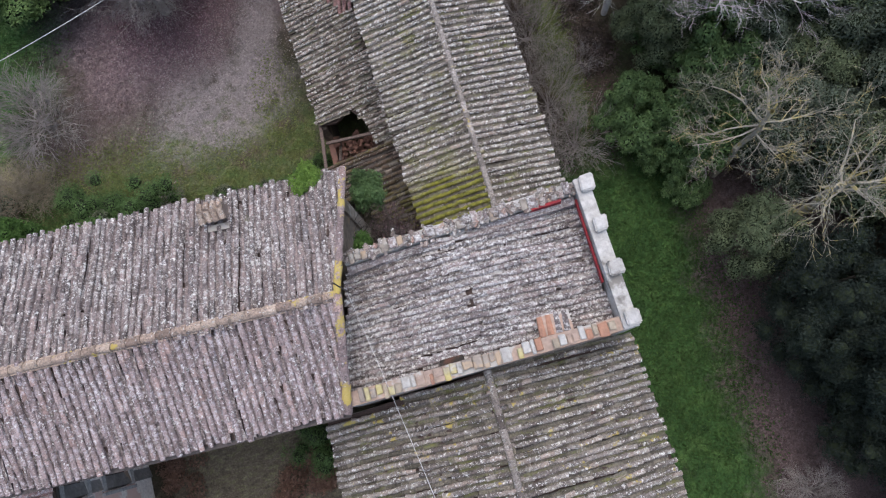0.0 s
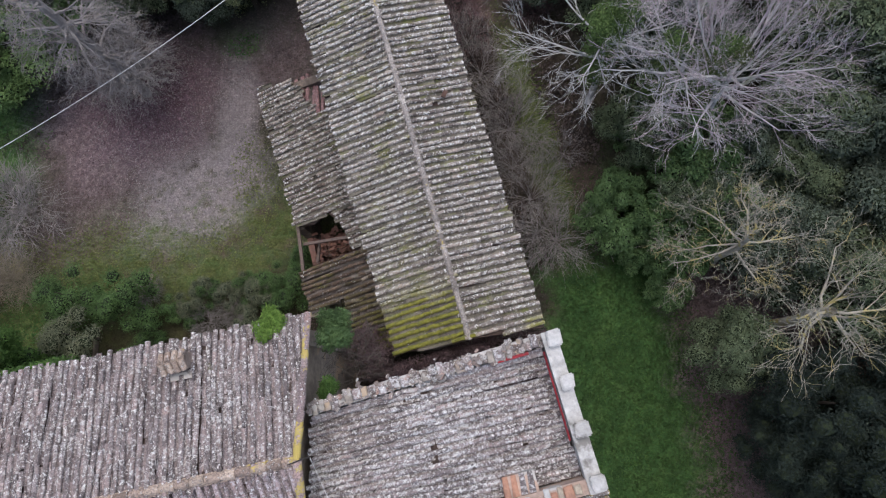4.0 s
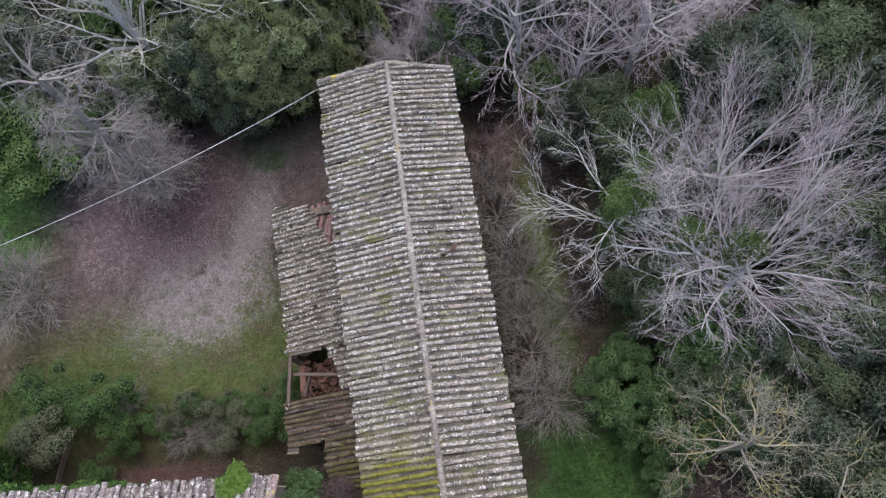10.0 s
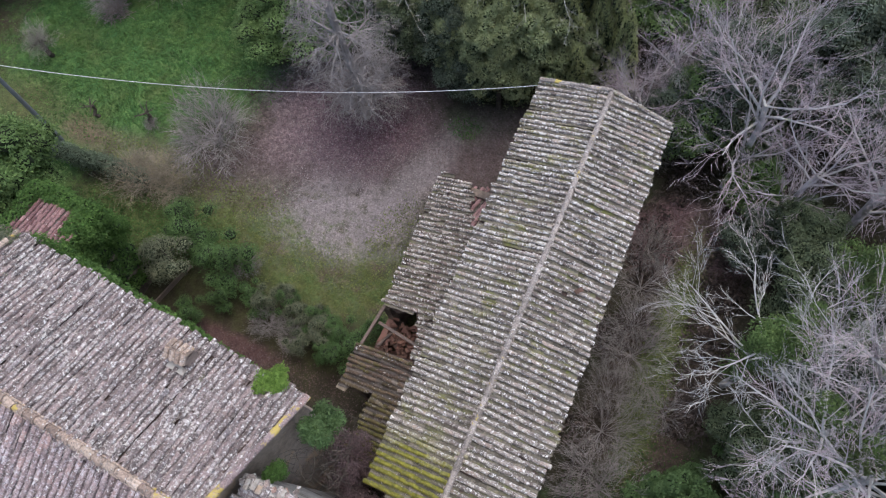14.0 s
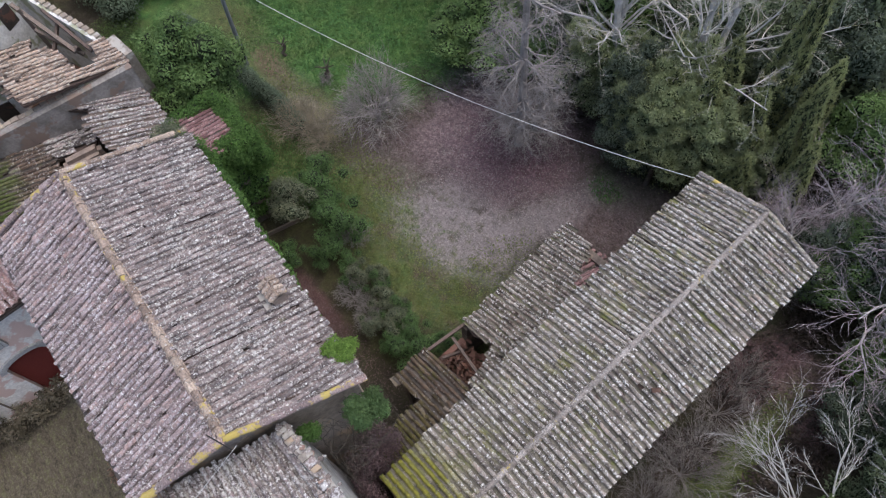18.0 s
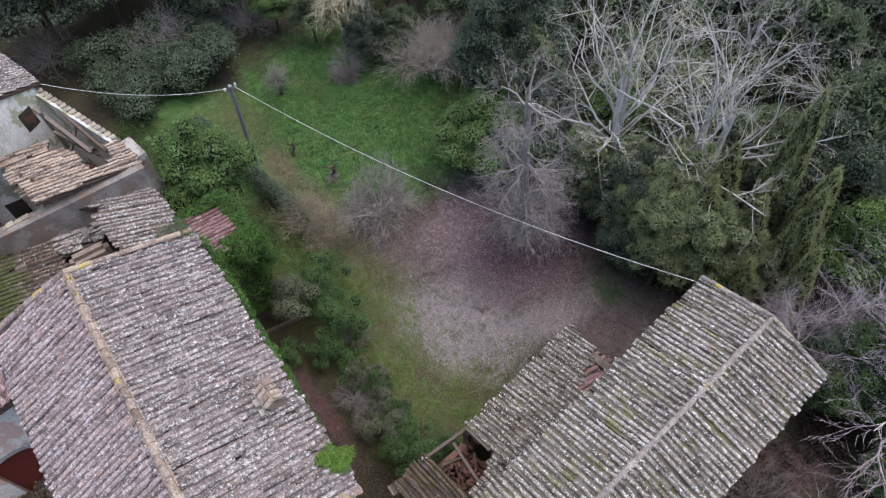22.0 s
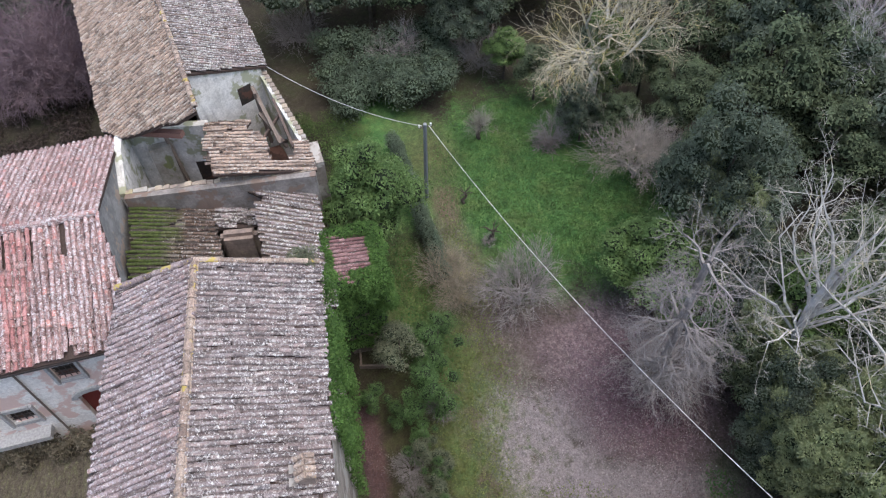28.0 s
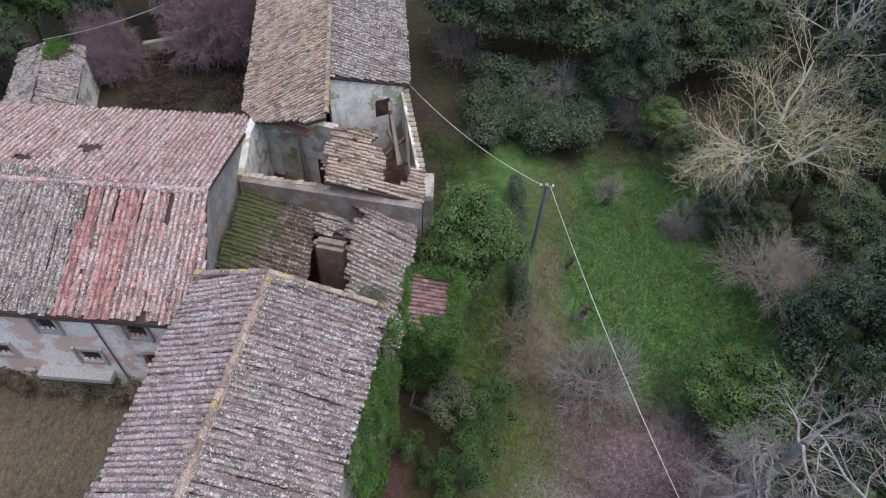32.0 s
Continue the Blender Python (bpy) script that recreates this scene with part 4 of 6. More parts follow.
    part("hatch", slab(bmesh.new(), [(0.15, -19.0), (0.75, -19.0), (0.75, -18.84), (0.15, -18.84)], 9.0, 9.03), shade_inside, tower)


build_tower()


# ---- the south wing ----
def build_south_wing():
    wing = thing("south_wing", (0.9, -25, 0), "long wing with a mossy grey tiled gable roof", "house")
    zr, ze = 8.15, 6.9
    rn, rs = (1.18, -19.36), (1.0, -33.0)
    west = plane3((*rn, zr), (*rs, zr), (-3.45, -25, ze))
    east = plane3((*rn, zr), (*rs, zr), (5.15, -25, ze))
    wp, ep = [(-3.42, -19.5), rn, rs, (-3.6, -33.0)], [rn, (5.10, -19.36), (5.15, -33.0), rs]
    for z_at, poly, near in ((west, wp, (-0.5, -20.5)), (east, ep, (3, -20.5))):
        roof = roof_deck(wing, z_at, poly)
        tile_roof(roof, z_at, poly, south_tile, 300, near, rough=1.7, pitch=0.2, fat=0.78, pans=barn_pan)
        if z_at is west:
            ridge_row(roof, (rn[0], rn[1], zr), (rs[0], rs[1], zr), south_tile, 0.10, mortar=barn_pan)
    for p, q in (((-3.1, -19.8), (-3.2, -32.7)), ((4.8, -32.7), (4.8, -19.8))):
        part("wall", slab(bmesh.new(), strip(p, q, 0.4), 0, 6.6), stone, wing)
    for y in (-19.8, -33.0):
        bm = slab(bmesh.new(), [(-3.1, y), (1.15, y), (1.15, y + 0.35), (-3.1, y + 0.35)], 0, lambda x, yy: west(x, yy) - 0.15)
        slab(bm, [(1.15, y), (4.8, y), (4.8, y + 0.35), (1.15, y + 0.35)], 0, lambda x, yy: east(x, yy) - 0.15)
        part("wall", bm, stone, wing)


build_south_wing()


# ---- the red-roofed house across the yard ----
def build_red_house():
    red = thing("red_house", (-16, -27, 0), "peeling plastered house with a patchy red tile roof", "house")
    zr, ze = 9.0, 7.2
    n_e, n_r, n_w = (-11.1, -18.95), (-15.75, -20.05), (-21.9, -20.2)
    s_e, s_r, s_w = (-10.75, -36.0), (-15.2, -36.0), (-21.0, -36.0)
    east = plane3((*n_r, zr), (*s_r, zr), (-11.0, -25, ze))
    west = plane3((*n_r, zr), (*s_r, zr), (-21.7, -25, 7.6))
    for z_at, poly, near in ((east, [n_r, n_e, s_e, s_r], (-13, -21.5)), (west, [n_w, n_r, s_r, s_w], (-18, -21.5))):
        roof = roof_deck(red, z_at, poly)
        if z_at is east:
            cut = lambda a, b: [(-15.74 + 0.03 * (20 + a), a), (-11.15 - 0.025 * (a + 20), a), (-11.15 - 0.025 * (b + 20), b), (-15.74 + 0.03 * (20 + b), b)]
            for y0, y1, m in ((-20.12, -21.25, red_tile), (-21.25, -22.3, red_tile), (-22.3, -23.2, new_red_tile), (-23.2, -23.75, red_tile), (-23.75, -24.3, new_red_tile), (-24.3, -35.9, old_green_tile)):
                tile_roof(roof, z_at, cut(y0, y1) if y0 < -20.2 else [n_r, (-11.13, -19.0), (-11.13, -21.25), (-15.7, -21.25)], m, 50, near, rough=1.5, pitch=0.215, fat=0.95, pans=old_green_tile if m is old_green_tile else red_pan)
        else:
            fallen = lambda x, y: math.dist((x, y * 0.7), (-18.1, -18.0)) < 0.36 or math.dist((x, y * 0.7), (-17.0, -19.4)) < 0.3
            tile_roof(roof, z_at, poly, red_tile, 300, near, rough=1.5, skip=fallen, pitch=0.215, fat=0.92, pans=red_pan)
        if z_at is east:
            ridge_row(roof, (n_r[0], n_r[1], zr), (s_r[0], s_r[1], zr), red_tile, 0.13, mortar=red_tile)
    # north gable, grey render
    bm = slab(bmesh.new(), strip((-15.75, -20.25), (-11.5, -19.2), -0.4), 0, lambda x, y: east(x, y) - 0.15)
    slab(bm, strip((-21.6, -20.25), (-15.75, -20.25), -0.4), 0, lambda x, y: west(x, y) - 0.15)
    part("wall", bm, grey_plaster, red)
    part("wall", slab(bmesh.new(), strip((-21.6, -35.8), (-21.6, -20.66), -0.4), 0, 7.45), grey_plaster, red)
    part("wall", slab(bmesh.new(), strip((-11.5, -35.8), (-21.2, -35.8), -0.4), 0, 7.4), grey_plaster, red)
    wins = [(0.15, 0.8, 5.25, 6.3), (2.65, 3.4, 5.65, 6.5), (5.95, 6.7, 5.65, 6.5), (9.35, 10.1, 5.65, 6.5), (12.75, 13.5, 5.65, 6.5), (0.15, 0.8, 2.9, 4.3), (5.0, 5.85, 3.65, 4.4), (8.5, 9.35, 3.65, 4.4), (11.9, 12.75, 3.65, 4.4)]
    door = (2.0, 3.4, 1.65, 4.5)
    p, q = (-11.5, -18.85), (-11.12, -35.8)
    part("wall", wall_grid(p, q, 0, 7.0, -0.4, wins + [door]), facade_plaster, red, "white plaster peeling to pink")
    L = math.dist(p, q)
    d = Vector(((q[0] - p[0]) / L, (q[1] - p[1]) / L, 0))
    out = Vector((-d.y, d.x, 0))
    at = lambda s, z, o=0.0: Vector((p[0], p[1], 0)) + d * s + out * o + Vector((0, 0, z))
    for s0, s1, a, b in wins:
        # near-black pane paints the shade of the room behind
        w = part("window", beam(bmesh.new(), at((s0 + s1) / 2, a + 0.02, -0.13), at((s0 + s1) / 2, b - 0.02, -0.13), 0.02, s1 - s0), shade_inside, red)
        bm = bmesh.new()
        for pa, pb in ((at(s0 - 0.09, a - 0.18, 0.03), at(s0 - 0.09, b + 0.18, 0.03)), (at(s1 + 0.09, a - 0.18, 0.03), at(s1 + 0.09, b + 0.18, 0.03))):
            beam(bm, pa, pb, 0.18, 0.10)
        for z in (a - 0.09, b + 0.09):
            beam(bm, at(s0 - 0.001, z, 0.03), at(s1 + 0.001, z, 0.03), 0.10, 0.18)
        part("frame", bm, frame_grey, w, "grey stone window surround")
        bm = bmesh.new()
        for k in range(1, 4):
            beam(bm, at(s0 + (s1 - s0) * k / 4, a, -0.04), at(s0 + (s1 - s0) * k / 4, b, -0.04), 0.025)
        for k in range(1, 4):
            beam(bm, at(s0, a + (b - a) * k / 4, -0.04), at(s1, a + (b - a) * k / 4, -0.04), 0.025)
        part("grille", bm, iron, w, "rusty iron window grille")
    dr = part("door", beam(bmesh.new(), at(2.7, 1.62, -0.2), at(2.7, 4.48, -0.2), 0.06, 1.38), red_door, red, "faded red wooden door")
    bm = bmesh.new()
    for k in range(9):
        a0, a1 = math.pi * k / 9, math.pi * (k + 1) / 9
        beam(bm, at(2.7 - 0.8 * math.cos(a0), 4.3 + 0.42 * math.sin(a0), 0.04), at(2.7 - 0.8 * math.cos(a1), 4.3 + 0.42 * math.sin(a1), 0.04), 0.12, 0.2)
    part("frame", bm, frame_grey, dr)
    part("drainpipe", rod(bmesh.new(), at(4.5, 1.6, 0.07), at(4.5, 6.95, 0.07), 0.035), old_wood, red, "rusty brown drainpipe")
    part("gutter", beam(bmesh.new(), at(0.05, 7.02, 0.35), at(L, 7.02, 0.35), 0.12, 0.1), iron, red)
    part("ledge", slab(bmesh.new(), [tuple(at(4.9, 0, 0.003)[:2]), tuple(at(7.8, 0, 0.003)[:2]), tuple(at(7.8, 0, 0.5)[:2]), tuple(at(4.9, 0, 0.5)[:2])], 2.75, 3.0), frame_grey, red, "grey stone ledge")


build_red_house()


# ---- the roofless ruin, its annexe roof, and the far barn ----
def build_ruin():
    ruin = thing("ruin", (-20, -16.2, 0), "roofless ruined house with collapsed roof timbers", "ruin")
    part("wall", slab(bmesh.new(), strip((-18.75, -20.0), (-18.05, -12.35), -0.32), 0, 7.02), ruin_grey, ruin, "rough grey stone wall with a thin tile crest")
    part("wall", slab(bmesh.new(), strip((-19.9, -12.45), (-18.5, -12.36), 0.42), 0, 7.0), stone, ruin)
    part("wall", slab(bmesh.new(), strip((-24.6, -14.15), (-19.91, -12.78), 0.34), 0, lambda x, y: 7.12 + 0.2 * min(4.5, -19.9 - x)), ruin_white, ruin, "crumbling white plastered wall")
    part("wall", slab(bmesh.new(), [(-21.9, -20.24), (-20.5, -20.24), (-18.8, -20.24), (-18.8, -19.95), (-20.5, -19.95), (-21.9, -19.95)], 0, lambda x, y: 7.0 + 0.55 * min(1.7, -18.8 - x)), ruin_white, ruin, "white plastered inner wall")
    part("wall", slab(bmesh.new(), strip((-22.6, -20.3), (-21.9, -16.5), -0.35), 0, 7.6), ruin_white, ruin)
    part("pier", slab(bmesh.new(), [(-22.15, -19.35), (-21.62, -19.3), (-21.5, -18.35), (-22.0, -18.3)], 3.9, lambda x, y: 6.75 + 0.25 * (y + 19)), ruin_stain, ruin, "stained grey plaster chimney pier")
    part("post", beam(bmesh.new(), (-21.35, -18.1, 4.0), (-21.72, -18.42, 7.3), 0.14), old_wood, ruin)
    # thin near-black slab on the wall stands in for an unlit opening
    part("opening", slab(bmesh.new(), strip((-21.72, -17.6), (-21.58, -16.9), -0.05), 4.1, 5.6), shade_inside, ruin)
    part("patch", slab(bmesh.new(), strip((-21.9, -18.15), (-21.73, -17.25), -0.04), 4.3, 7.2), ruin_white, ruin)
    for k in range(26):
        t = (k + 0.5) / 26
        x, y = -18.70 + 0.68 * t, -20.0 + 7.6 * t
        bm = slab(bmesh.new(), [(x - 0.3 + 0.08 * rng.random(), y - 0.13), (x - 0.06 + 0.07 * rng.random(), y - 0.14), (x - 0.06 + 0.08 * rng.random(), y + 0.135), (x - 0.3 + 0.08 * rng.random(), y + 0.14)], 7.023, 7.03 + 0.04 * rng.random())
        part("coping_tile", bm, ruin_crest if k % 4 else cream_crest, ruin)
    for k in range(17):
        t = (k + 0.5) / 17
        x, y, z = -24.6 + 4.6 * t, -13.98 + 1.35 * t, 8.03 - 0.9 * t
        bm = slab(bmesh.new(), [(x - 0.14, y - 0.02 - 0.05 * rng.random()), (x + 0.13, y - 0.04 * rng.random()), (x + 0.13, y + 0.2), (x - 0.14, y + 0.19)], z - 0.02, z + 0.03 + 0.05 * rng.random())
        part("coping_tile", bm, ruin_crest if k % 3 else cream_crest, ruin)
    z_at = plane3((-18.3, -12.4, 7.0), (-18.5, -16.2, 7.65), (-20.5, -12.6, 7.06))
    poly = [(-18.12, -12.3), (-18.15, -16.35), (-20.0, -16.6), (-21.5, -16.5), (-21.55, -14.7), (-20.95, -15.0), (-20.6, -14.4), (-19.8, -14.05), (-18.8, -14.2), (-18.75, -13.25), (-19.4, -13.0), (-20.0, -12.9), (-20.1, -12.5)]
    roof = roof_deck(ruin, z_at, poly)
    tile_roof(roof, z_at, poly, far_tile, 120, (-19, -14), rough=1.7, loss=0.02, pitch=0.21, fat=0.88, pans=far_pan)
    for a, b, w in (((-23.2, -14.4, 8.0), (-20.3, -13.6, 6.9), 0.16), ((-22.6, -13.6, 7.6), (-20.0, -13.1, 6.8), 0.12), ((-21.5, -13.4, 6.0), (-20.3, -13.5, 7.1), 0.12), ((-22.9, -14.2, 5.0), (-22.6, -14.3, 8.1), 0.13), ((-20.6, -13.4, 6.4), (-22.0, -14.3, 7.4), 0.13), ((-22.2, -13.4, 7.1), (-20.8, -14.6, 6.6), 0.12)):
        part("fallen_beam", beam(bmesh.new(), a, b, w), old_wood if w in (0.16, 0.13) else beam_wood, ruin)
    part("lintel", beam(bmesh.new(), (-21.65, -19.95, 7.95), (-20.3, -17.35, 8.28), 0.30, 0.24), red_wood, ruin, "weathered red-brown timber lintel")
    part("room_floor", slab(bmesh.new(), [(-19.1, -19.9), (-18.5, -12.5), (-23.9, -13.6), (-22.5, -20.3)], 3.9, 4.0), rubble_brown, ruin)
    # annexe between the ruin and the farmhouse
    ann = thing("annexe", (-15.2, -16.3, 0), "low annexe with a mossy half-fallen tile roof", "house")
    z_at = plane3((-18.2, -16.3, 5.75), (-12.2, -16.3, 5.6), (-18.2, -19.8, 6.45))
    mossy = [(-18.45, -19.85), (-18.25, -16.9), (-16.7, -16.75), (-14.4, -16.45), (-11.9, -16.2), (-11.9, -19.85)]
    roof = roof_deck(ann, z_at, mossy)
    tile_roof(roof, z_at, mossy, moss_tile, 150, (-14.5, -18), rough=1.7, loss=0.02, pitch=0.21, fat=0.88)
    z_r = plane3((-18.2, -14.6, 6.5), (-12, -14.6, 6.1), (-18.0, -12.4, 5.9))
    right = [(-18.25, -15.6), (-18.0, -12.55), (-12.0, -12.5), (-12.0, -14.5), (-14.4, -14.75), (-16.8, -15.05), (-17.6, -14.7)]
    roof = roof_deck(ann, z_r, right)
    tile_roof(roof, z_r, right, grey_far_tile, 150, (-15, -13.5), rough=1.5, loss=0.01, pitch=0.21, fat=0.85, pans=far_pan)
    scrap = [(-18.2, -16.75), (-18.2, -15.7), (-17.5, -15.0), (-17.0, -15.2), (-17.0, -16.7)]
    roof = roof_deck(ann, z_at, scrap)
    tile_roof(roof, z_at, scrap, old_green_tile, 0, None, rough=2.5, loss=0.05)
    part("wall", slab(bmesh.new(), strip((-18.0, -12.75), (-11.9, -12.75), -0.35), 0, 5.75), stone, ann)
    bm = slab(bmesh.new(), strip((-16.9, -16.6), (-16.7, -15.1), -0.6), 0, 5.95)
    bmesh.ops.bevel(bm, geom=bm.edges[:], offset=0.18, segments=2, affect="EDGES")
    part("chimney_breast", bm, chimney_render, ann, "broken rendered chimney breast")
    # floor coloured near-black for the shade under the roof hole
    part("room_floor", slab(bmesh.new(), [(-17.8, -16.5), (-12.2, -16.5), (-12.2, -14.5), (-17.8, -14.5)], 0.5, 0.6), shade_inside, ann)
    # far barn
    far = thing("far_barn", (-30, -18, 0), "long outbuilding with a sagging clay tile roof", "barn")
    rs, rn = (-21.75, -16.75), (-44.0, -20.9)
    zr = 9.75
    es, en = (-24.3, -13.62), (-44.5, -16.9)
    ws, wn2 = (-21.5, -20.75), (-43.5, -25.3)
    north = plane3((*rs, zr), (*rn, zr), (*es, 8.25))
    south = plane3((*rs, zr), (*rn, zr), (*ws, 7.6))
    for z_at, poly, m in ((north, [(-22.3, -16.85), es, en, rn], grey_far_tile), (south, [(-19.6, -16.35), rn, wn2, (-22.4, -20.95), (-21.1, -19.9), (-20.6, -19.0), (-20.2, -17.9), (-19.7, -17.2)], far_tile)):
        roof = roof_deck(far, z_at, poly)
        tile_roof(roof, z_at, poly, m, 200, (-24, -17), rough=0.7, pitch=0.22, fat=0.84, pans=far_pan)
        if z_at is north:
            ridge_row(roof, (-19.8, -16.39, zr), (*rn, zr), ridge_tile, 0.12)
    part("wall", slab(bmesh.new(), strip((-22.4, -16.9), (-24.2, -13.9), 0.35), 0, lambda x, y: north(x, y) - 0.12), ruin_white, far, "whitewashed gable wall")
    part("wall", slab(bmesh.new(), strip((-24.5, -13.9), (-44, -17.2), 0.35), 0, 8.0), stone, far)
    part("wall", slab(bmesh.new(), strip((-43.4, -25.0), (-22.7, -20.9), 0.35), 0, 7.3), stone, far)
    part("wall", slab(bmesh.new(), strip((-44, -17.3), (-43.4, -25.0), 0.35), 0, 7.6), stone, far)
    # dark slab laid on the gable paints an unlit window
    bm = slab(bmesh.new(), strip((-23.465, -15.1), (-23.825, -14.5), 0.06), 6.9, 7.8)
    part("opening", bm, shade_inside, far)


build_ruin()


# ---- the low shed far beyond the red house, and the garden walls ----
def build_far_shed():
    shed = thing("far_shed", (-29, -35.4, 0), "low distant shed with a mossy tile roof", "shed")
    re, rw_ = (-25.6, -34.2), (-31.4, -36.2)
    north = plane3((*re, 3.9), (*rw_, 3.9), (-26.9, -32.7, 2.9))
    south = plane3((*re, 3.9), (*rw_, 3.9), (-25.6, -36.3, 2.9))
    for z_at, poly in ((north, [re, (-26.9, -32.7), (-33.0, -34.8), rw_]), (south, [(-25.3, -36.2), re, rw_, (-31.7, -38.2)])):
        roof = roof_deck(shed, z_at, poly)
        tile_roof(roof, z_at, poly, old_green_tile, 60, (-27, -35), rough=1.5)
    ridge_row(roof, (*re, 3.9), (*rw_, 3.9), grey_far_tile, 0.12)
    top = lambda x, y: min(north(x, y), south(x, y)) - 0.14
    for p, q, m in (((-27.0, -33.05), (-26.2, -34.3), white_plaster), ((-26.2, -34.3), (-25.7, -36.0), white_plaster), ((-32.6, -34.85), (-27.05, -33.05), white_plaster), ((-31.6, -36.3), (-32.6, -34.86), stone)):
        part("wall", slab(bmesh.new(), strip(p, q, -0.25), 0, top), m, shed)
    wall = thing("garden_wall", (-37.2, -32.2, 0), "low rough dry stone garden wall", "wall")
    part("masonry", slab(bmesh.new(), strip((-36.6, -33.3), (-37.8, -31.1), 0.4), 0, 0.9), stone, wall)
    bed = thing("edging", (-12.4, -11.2, 0), "thin weathered board edging round a dark garden bed", "edging")
    for p, q in (((-13.55, -12.1), (-12.5, -12.2)), ((-12.48, -12.25), (-11.99, -10.14)), ((-13.6, -11.35), (-13.5, -12.1))):
        part("board", slab(bmesh.new(), strip(p, q, 0.07), 0, 0.26), old_wood, bed)


build_far_shed()


# ---- the ivy-grown hut ----
def build_hut():
    hut = thing("hut", (-14.3, -11.6, 0), "small ivy-grown hut with a dark red tiled roof", "shed")
    z_at = plane3((-15.4, -12.5, 5.75), (-13.2, -12.4, 5.75), (-14.3, -10.85, 5.45))
    poly = [(-15.4, -12.45), (-12.95, -12.3), (-12.9, -10.75), (-15.4, -10.7)]
    roof = roof_deck(hut, z_at, poly)
    tile_roof(roof, z_at, poly, maroon_tile, 70, (-14, -11.5), pitch=0.2)
    for p, q in (((-15.3, -10.95), (-13.3, -10.95)), ((-13.3, -10.95), (-13.3, -12.4)), ((-15.3, -12.4), (-15.3, -10.95))):
        part("wall", slab(bmesh.new(), strip(p, q, -0.2), 0, 5.3), old_stone, hut)


build_hut()


# ---- pole and cables ----
def build_pole():
    pole = thing("utility_pole", (-22.2, -6.9, 0), "weathered grey wooden utility pole leaning over", "pole")
    part("post", rod(bmesh.new(), (-22.28, -6.89, -0.3), (-20.32, -7.15, 6.55), 0.12, 0.085, 10), pole_wood, pole)
    bm = rod(bmesh.new(), (-20.35, -7.45, 6.35), (-20.35, -6.85, 6.35), 0.03, None, 6)
    part("crossarm", bm, iron, pole)
    for y in (-7.42, -6.88):
        part("insulator", rod(bmesh.new(), (-20.35, y, 6.37), (-20.35, y, 6.52), 0.035, 0.05, 8), cable_white, pole)


def cable(a, b, sag, label, r=0.012):
    n = 40
    pts = [Vector(a).lerp(Vector(b), k / n) - Vector((0, 0, sag * 4 * (k / n) * (1 - k / n))) for k in range(n + 1)]
    v, f = [], []
    side = (Vector(b) - Vector(a)).cross((0, 0, 1)).normalized()
    for p in pts:
        for k in range(5):
            t = 2 * math.pi * k / 5
            v.append(tuple(p + side * r * math.cos(t) + Vector((0, 0, r * math.sin(t)))))
    for k in range(n):
        for j in range(5):
            f.append((k * 5 + j, k * 5 + (j + 1) % 5, k * 5 + 5 + (j + 1) % 5, k * 5 + 5 + j))
    ob = raw("cable", v, f, cable_white, None, label)
    ob["category"] = "cable"


build_pole()
cable((-20.35, -7.0, 6.45), (0.05, -0.1, 5.42), 1.0, "pale overhead cable from the pole to the barn", 0.012)
cable((-20.35, -7.3, 6.45), (-24.5, -13.65, 8.1), 0.5, "pale overhead cable from the pole to the far barn", 0.011)
cable((-1.45, -16.75, 9.95), (-0.2, -27.0, 8.0), 0.35, "thin pale cable slung from the farmhouse gable over the wing", 0.007)
cable((-31.4, -36.2, 4.2), (-40, -28.0, 4.6), 0.6, "thin cable behind the far shed", 0.012)


# ---- plants ----
def tube(v, f, pts, radii, sides):
    """Adds a tapering limb along pts to the lists v and f."""
    base = len(v)
    for k, p in enumerate(pts):
        d = (pts[min(k + 1, len(pts) - 1)] - pts[max(k - 1, 0)]).normalized()
        a = d.orthogonal().normalized()
        b = d.cross(a)
        for j in range(sides):
            t = 2 * math.pi * j / sides
            v.append(tuple(p + (a * math.cos(t) + b * math.sin(t)) * radii[k]))
    for k in range(len(pts) - 1):
        for j in range(sides):
            f.append((base + k * sides + j, base + k * sides + (j + 1) % sides, base + (k + 1) * sides + (j + 1) % sides, base + (k + 1) * sides + j))


def grow(rr, out, p, d, length, radius, level, top, droop, spread, kids, wander=0.25, fine=0.0045, short=1.0):
    """A limb and its children; out[level] holds the geometry of that level."""
    n = 4 if level < 2 else 3
    pts, rad = [p], [radius]
    for k in range(n):
        d = (d + Vector((rr.gauss(0, wander), rr.gauss(0, wander), rr.gauss(0, wander) + droop)) * 0.5).normalized()
        p = p + d * (length / n)
        pts.append(p)
        rad.append(radius * (1 - 0.75 * (k + 1) / n))
    v, f = out[min(level, len(out) - 1)]
    tube(v, f, pts, rad, 6 if level == 0 else (4 if level == 1 else 3))
    if level >= top:
        return
    m = kids[min(level, len(kids) - 1)]
    for k in range(m):
        t = 0.25 + 0.75 * (k + rr.random()) / m
        i = min(int(t * n), n - 1)
        q = pts[i].lerp(pts[i + 1], t * n - i)
        ax = (pts[i + 1] - pts[i]).normalized()
        side = Matrix.Rotation(rr.random() * 6.283, 3, ax) @ ax.orthogonal().normalized()
        ang = rr.uniform(0.6, 1.2) * spread
        nd = (ax * math.cos(ang) + side * math.sin(ang)).normalized()
        grow(rr, out, q, nd, length * rr.uniform(0.5, 0.78) * short, max(fine, rad[i] * 0.5), level + 1, top, droop, spread, kids, wander, fine, short)


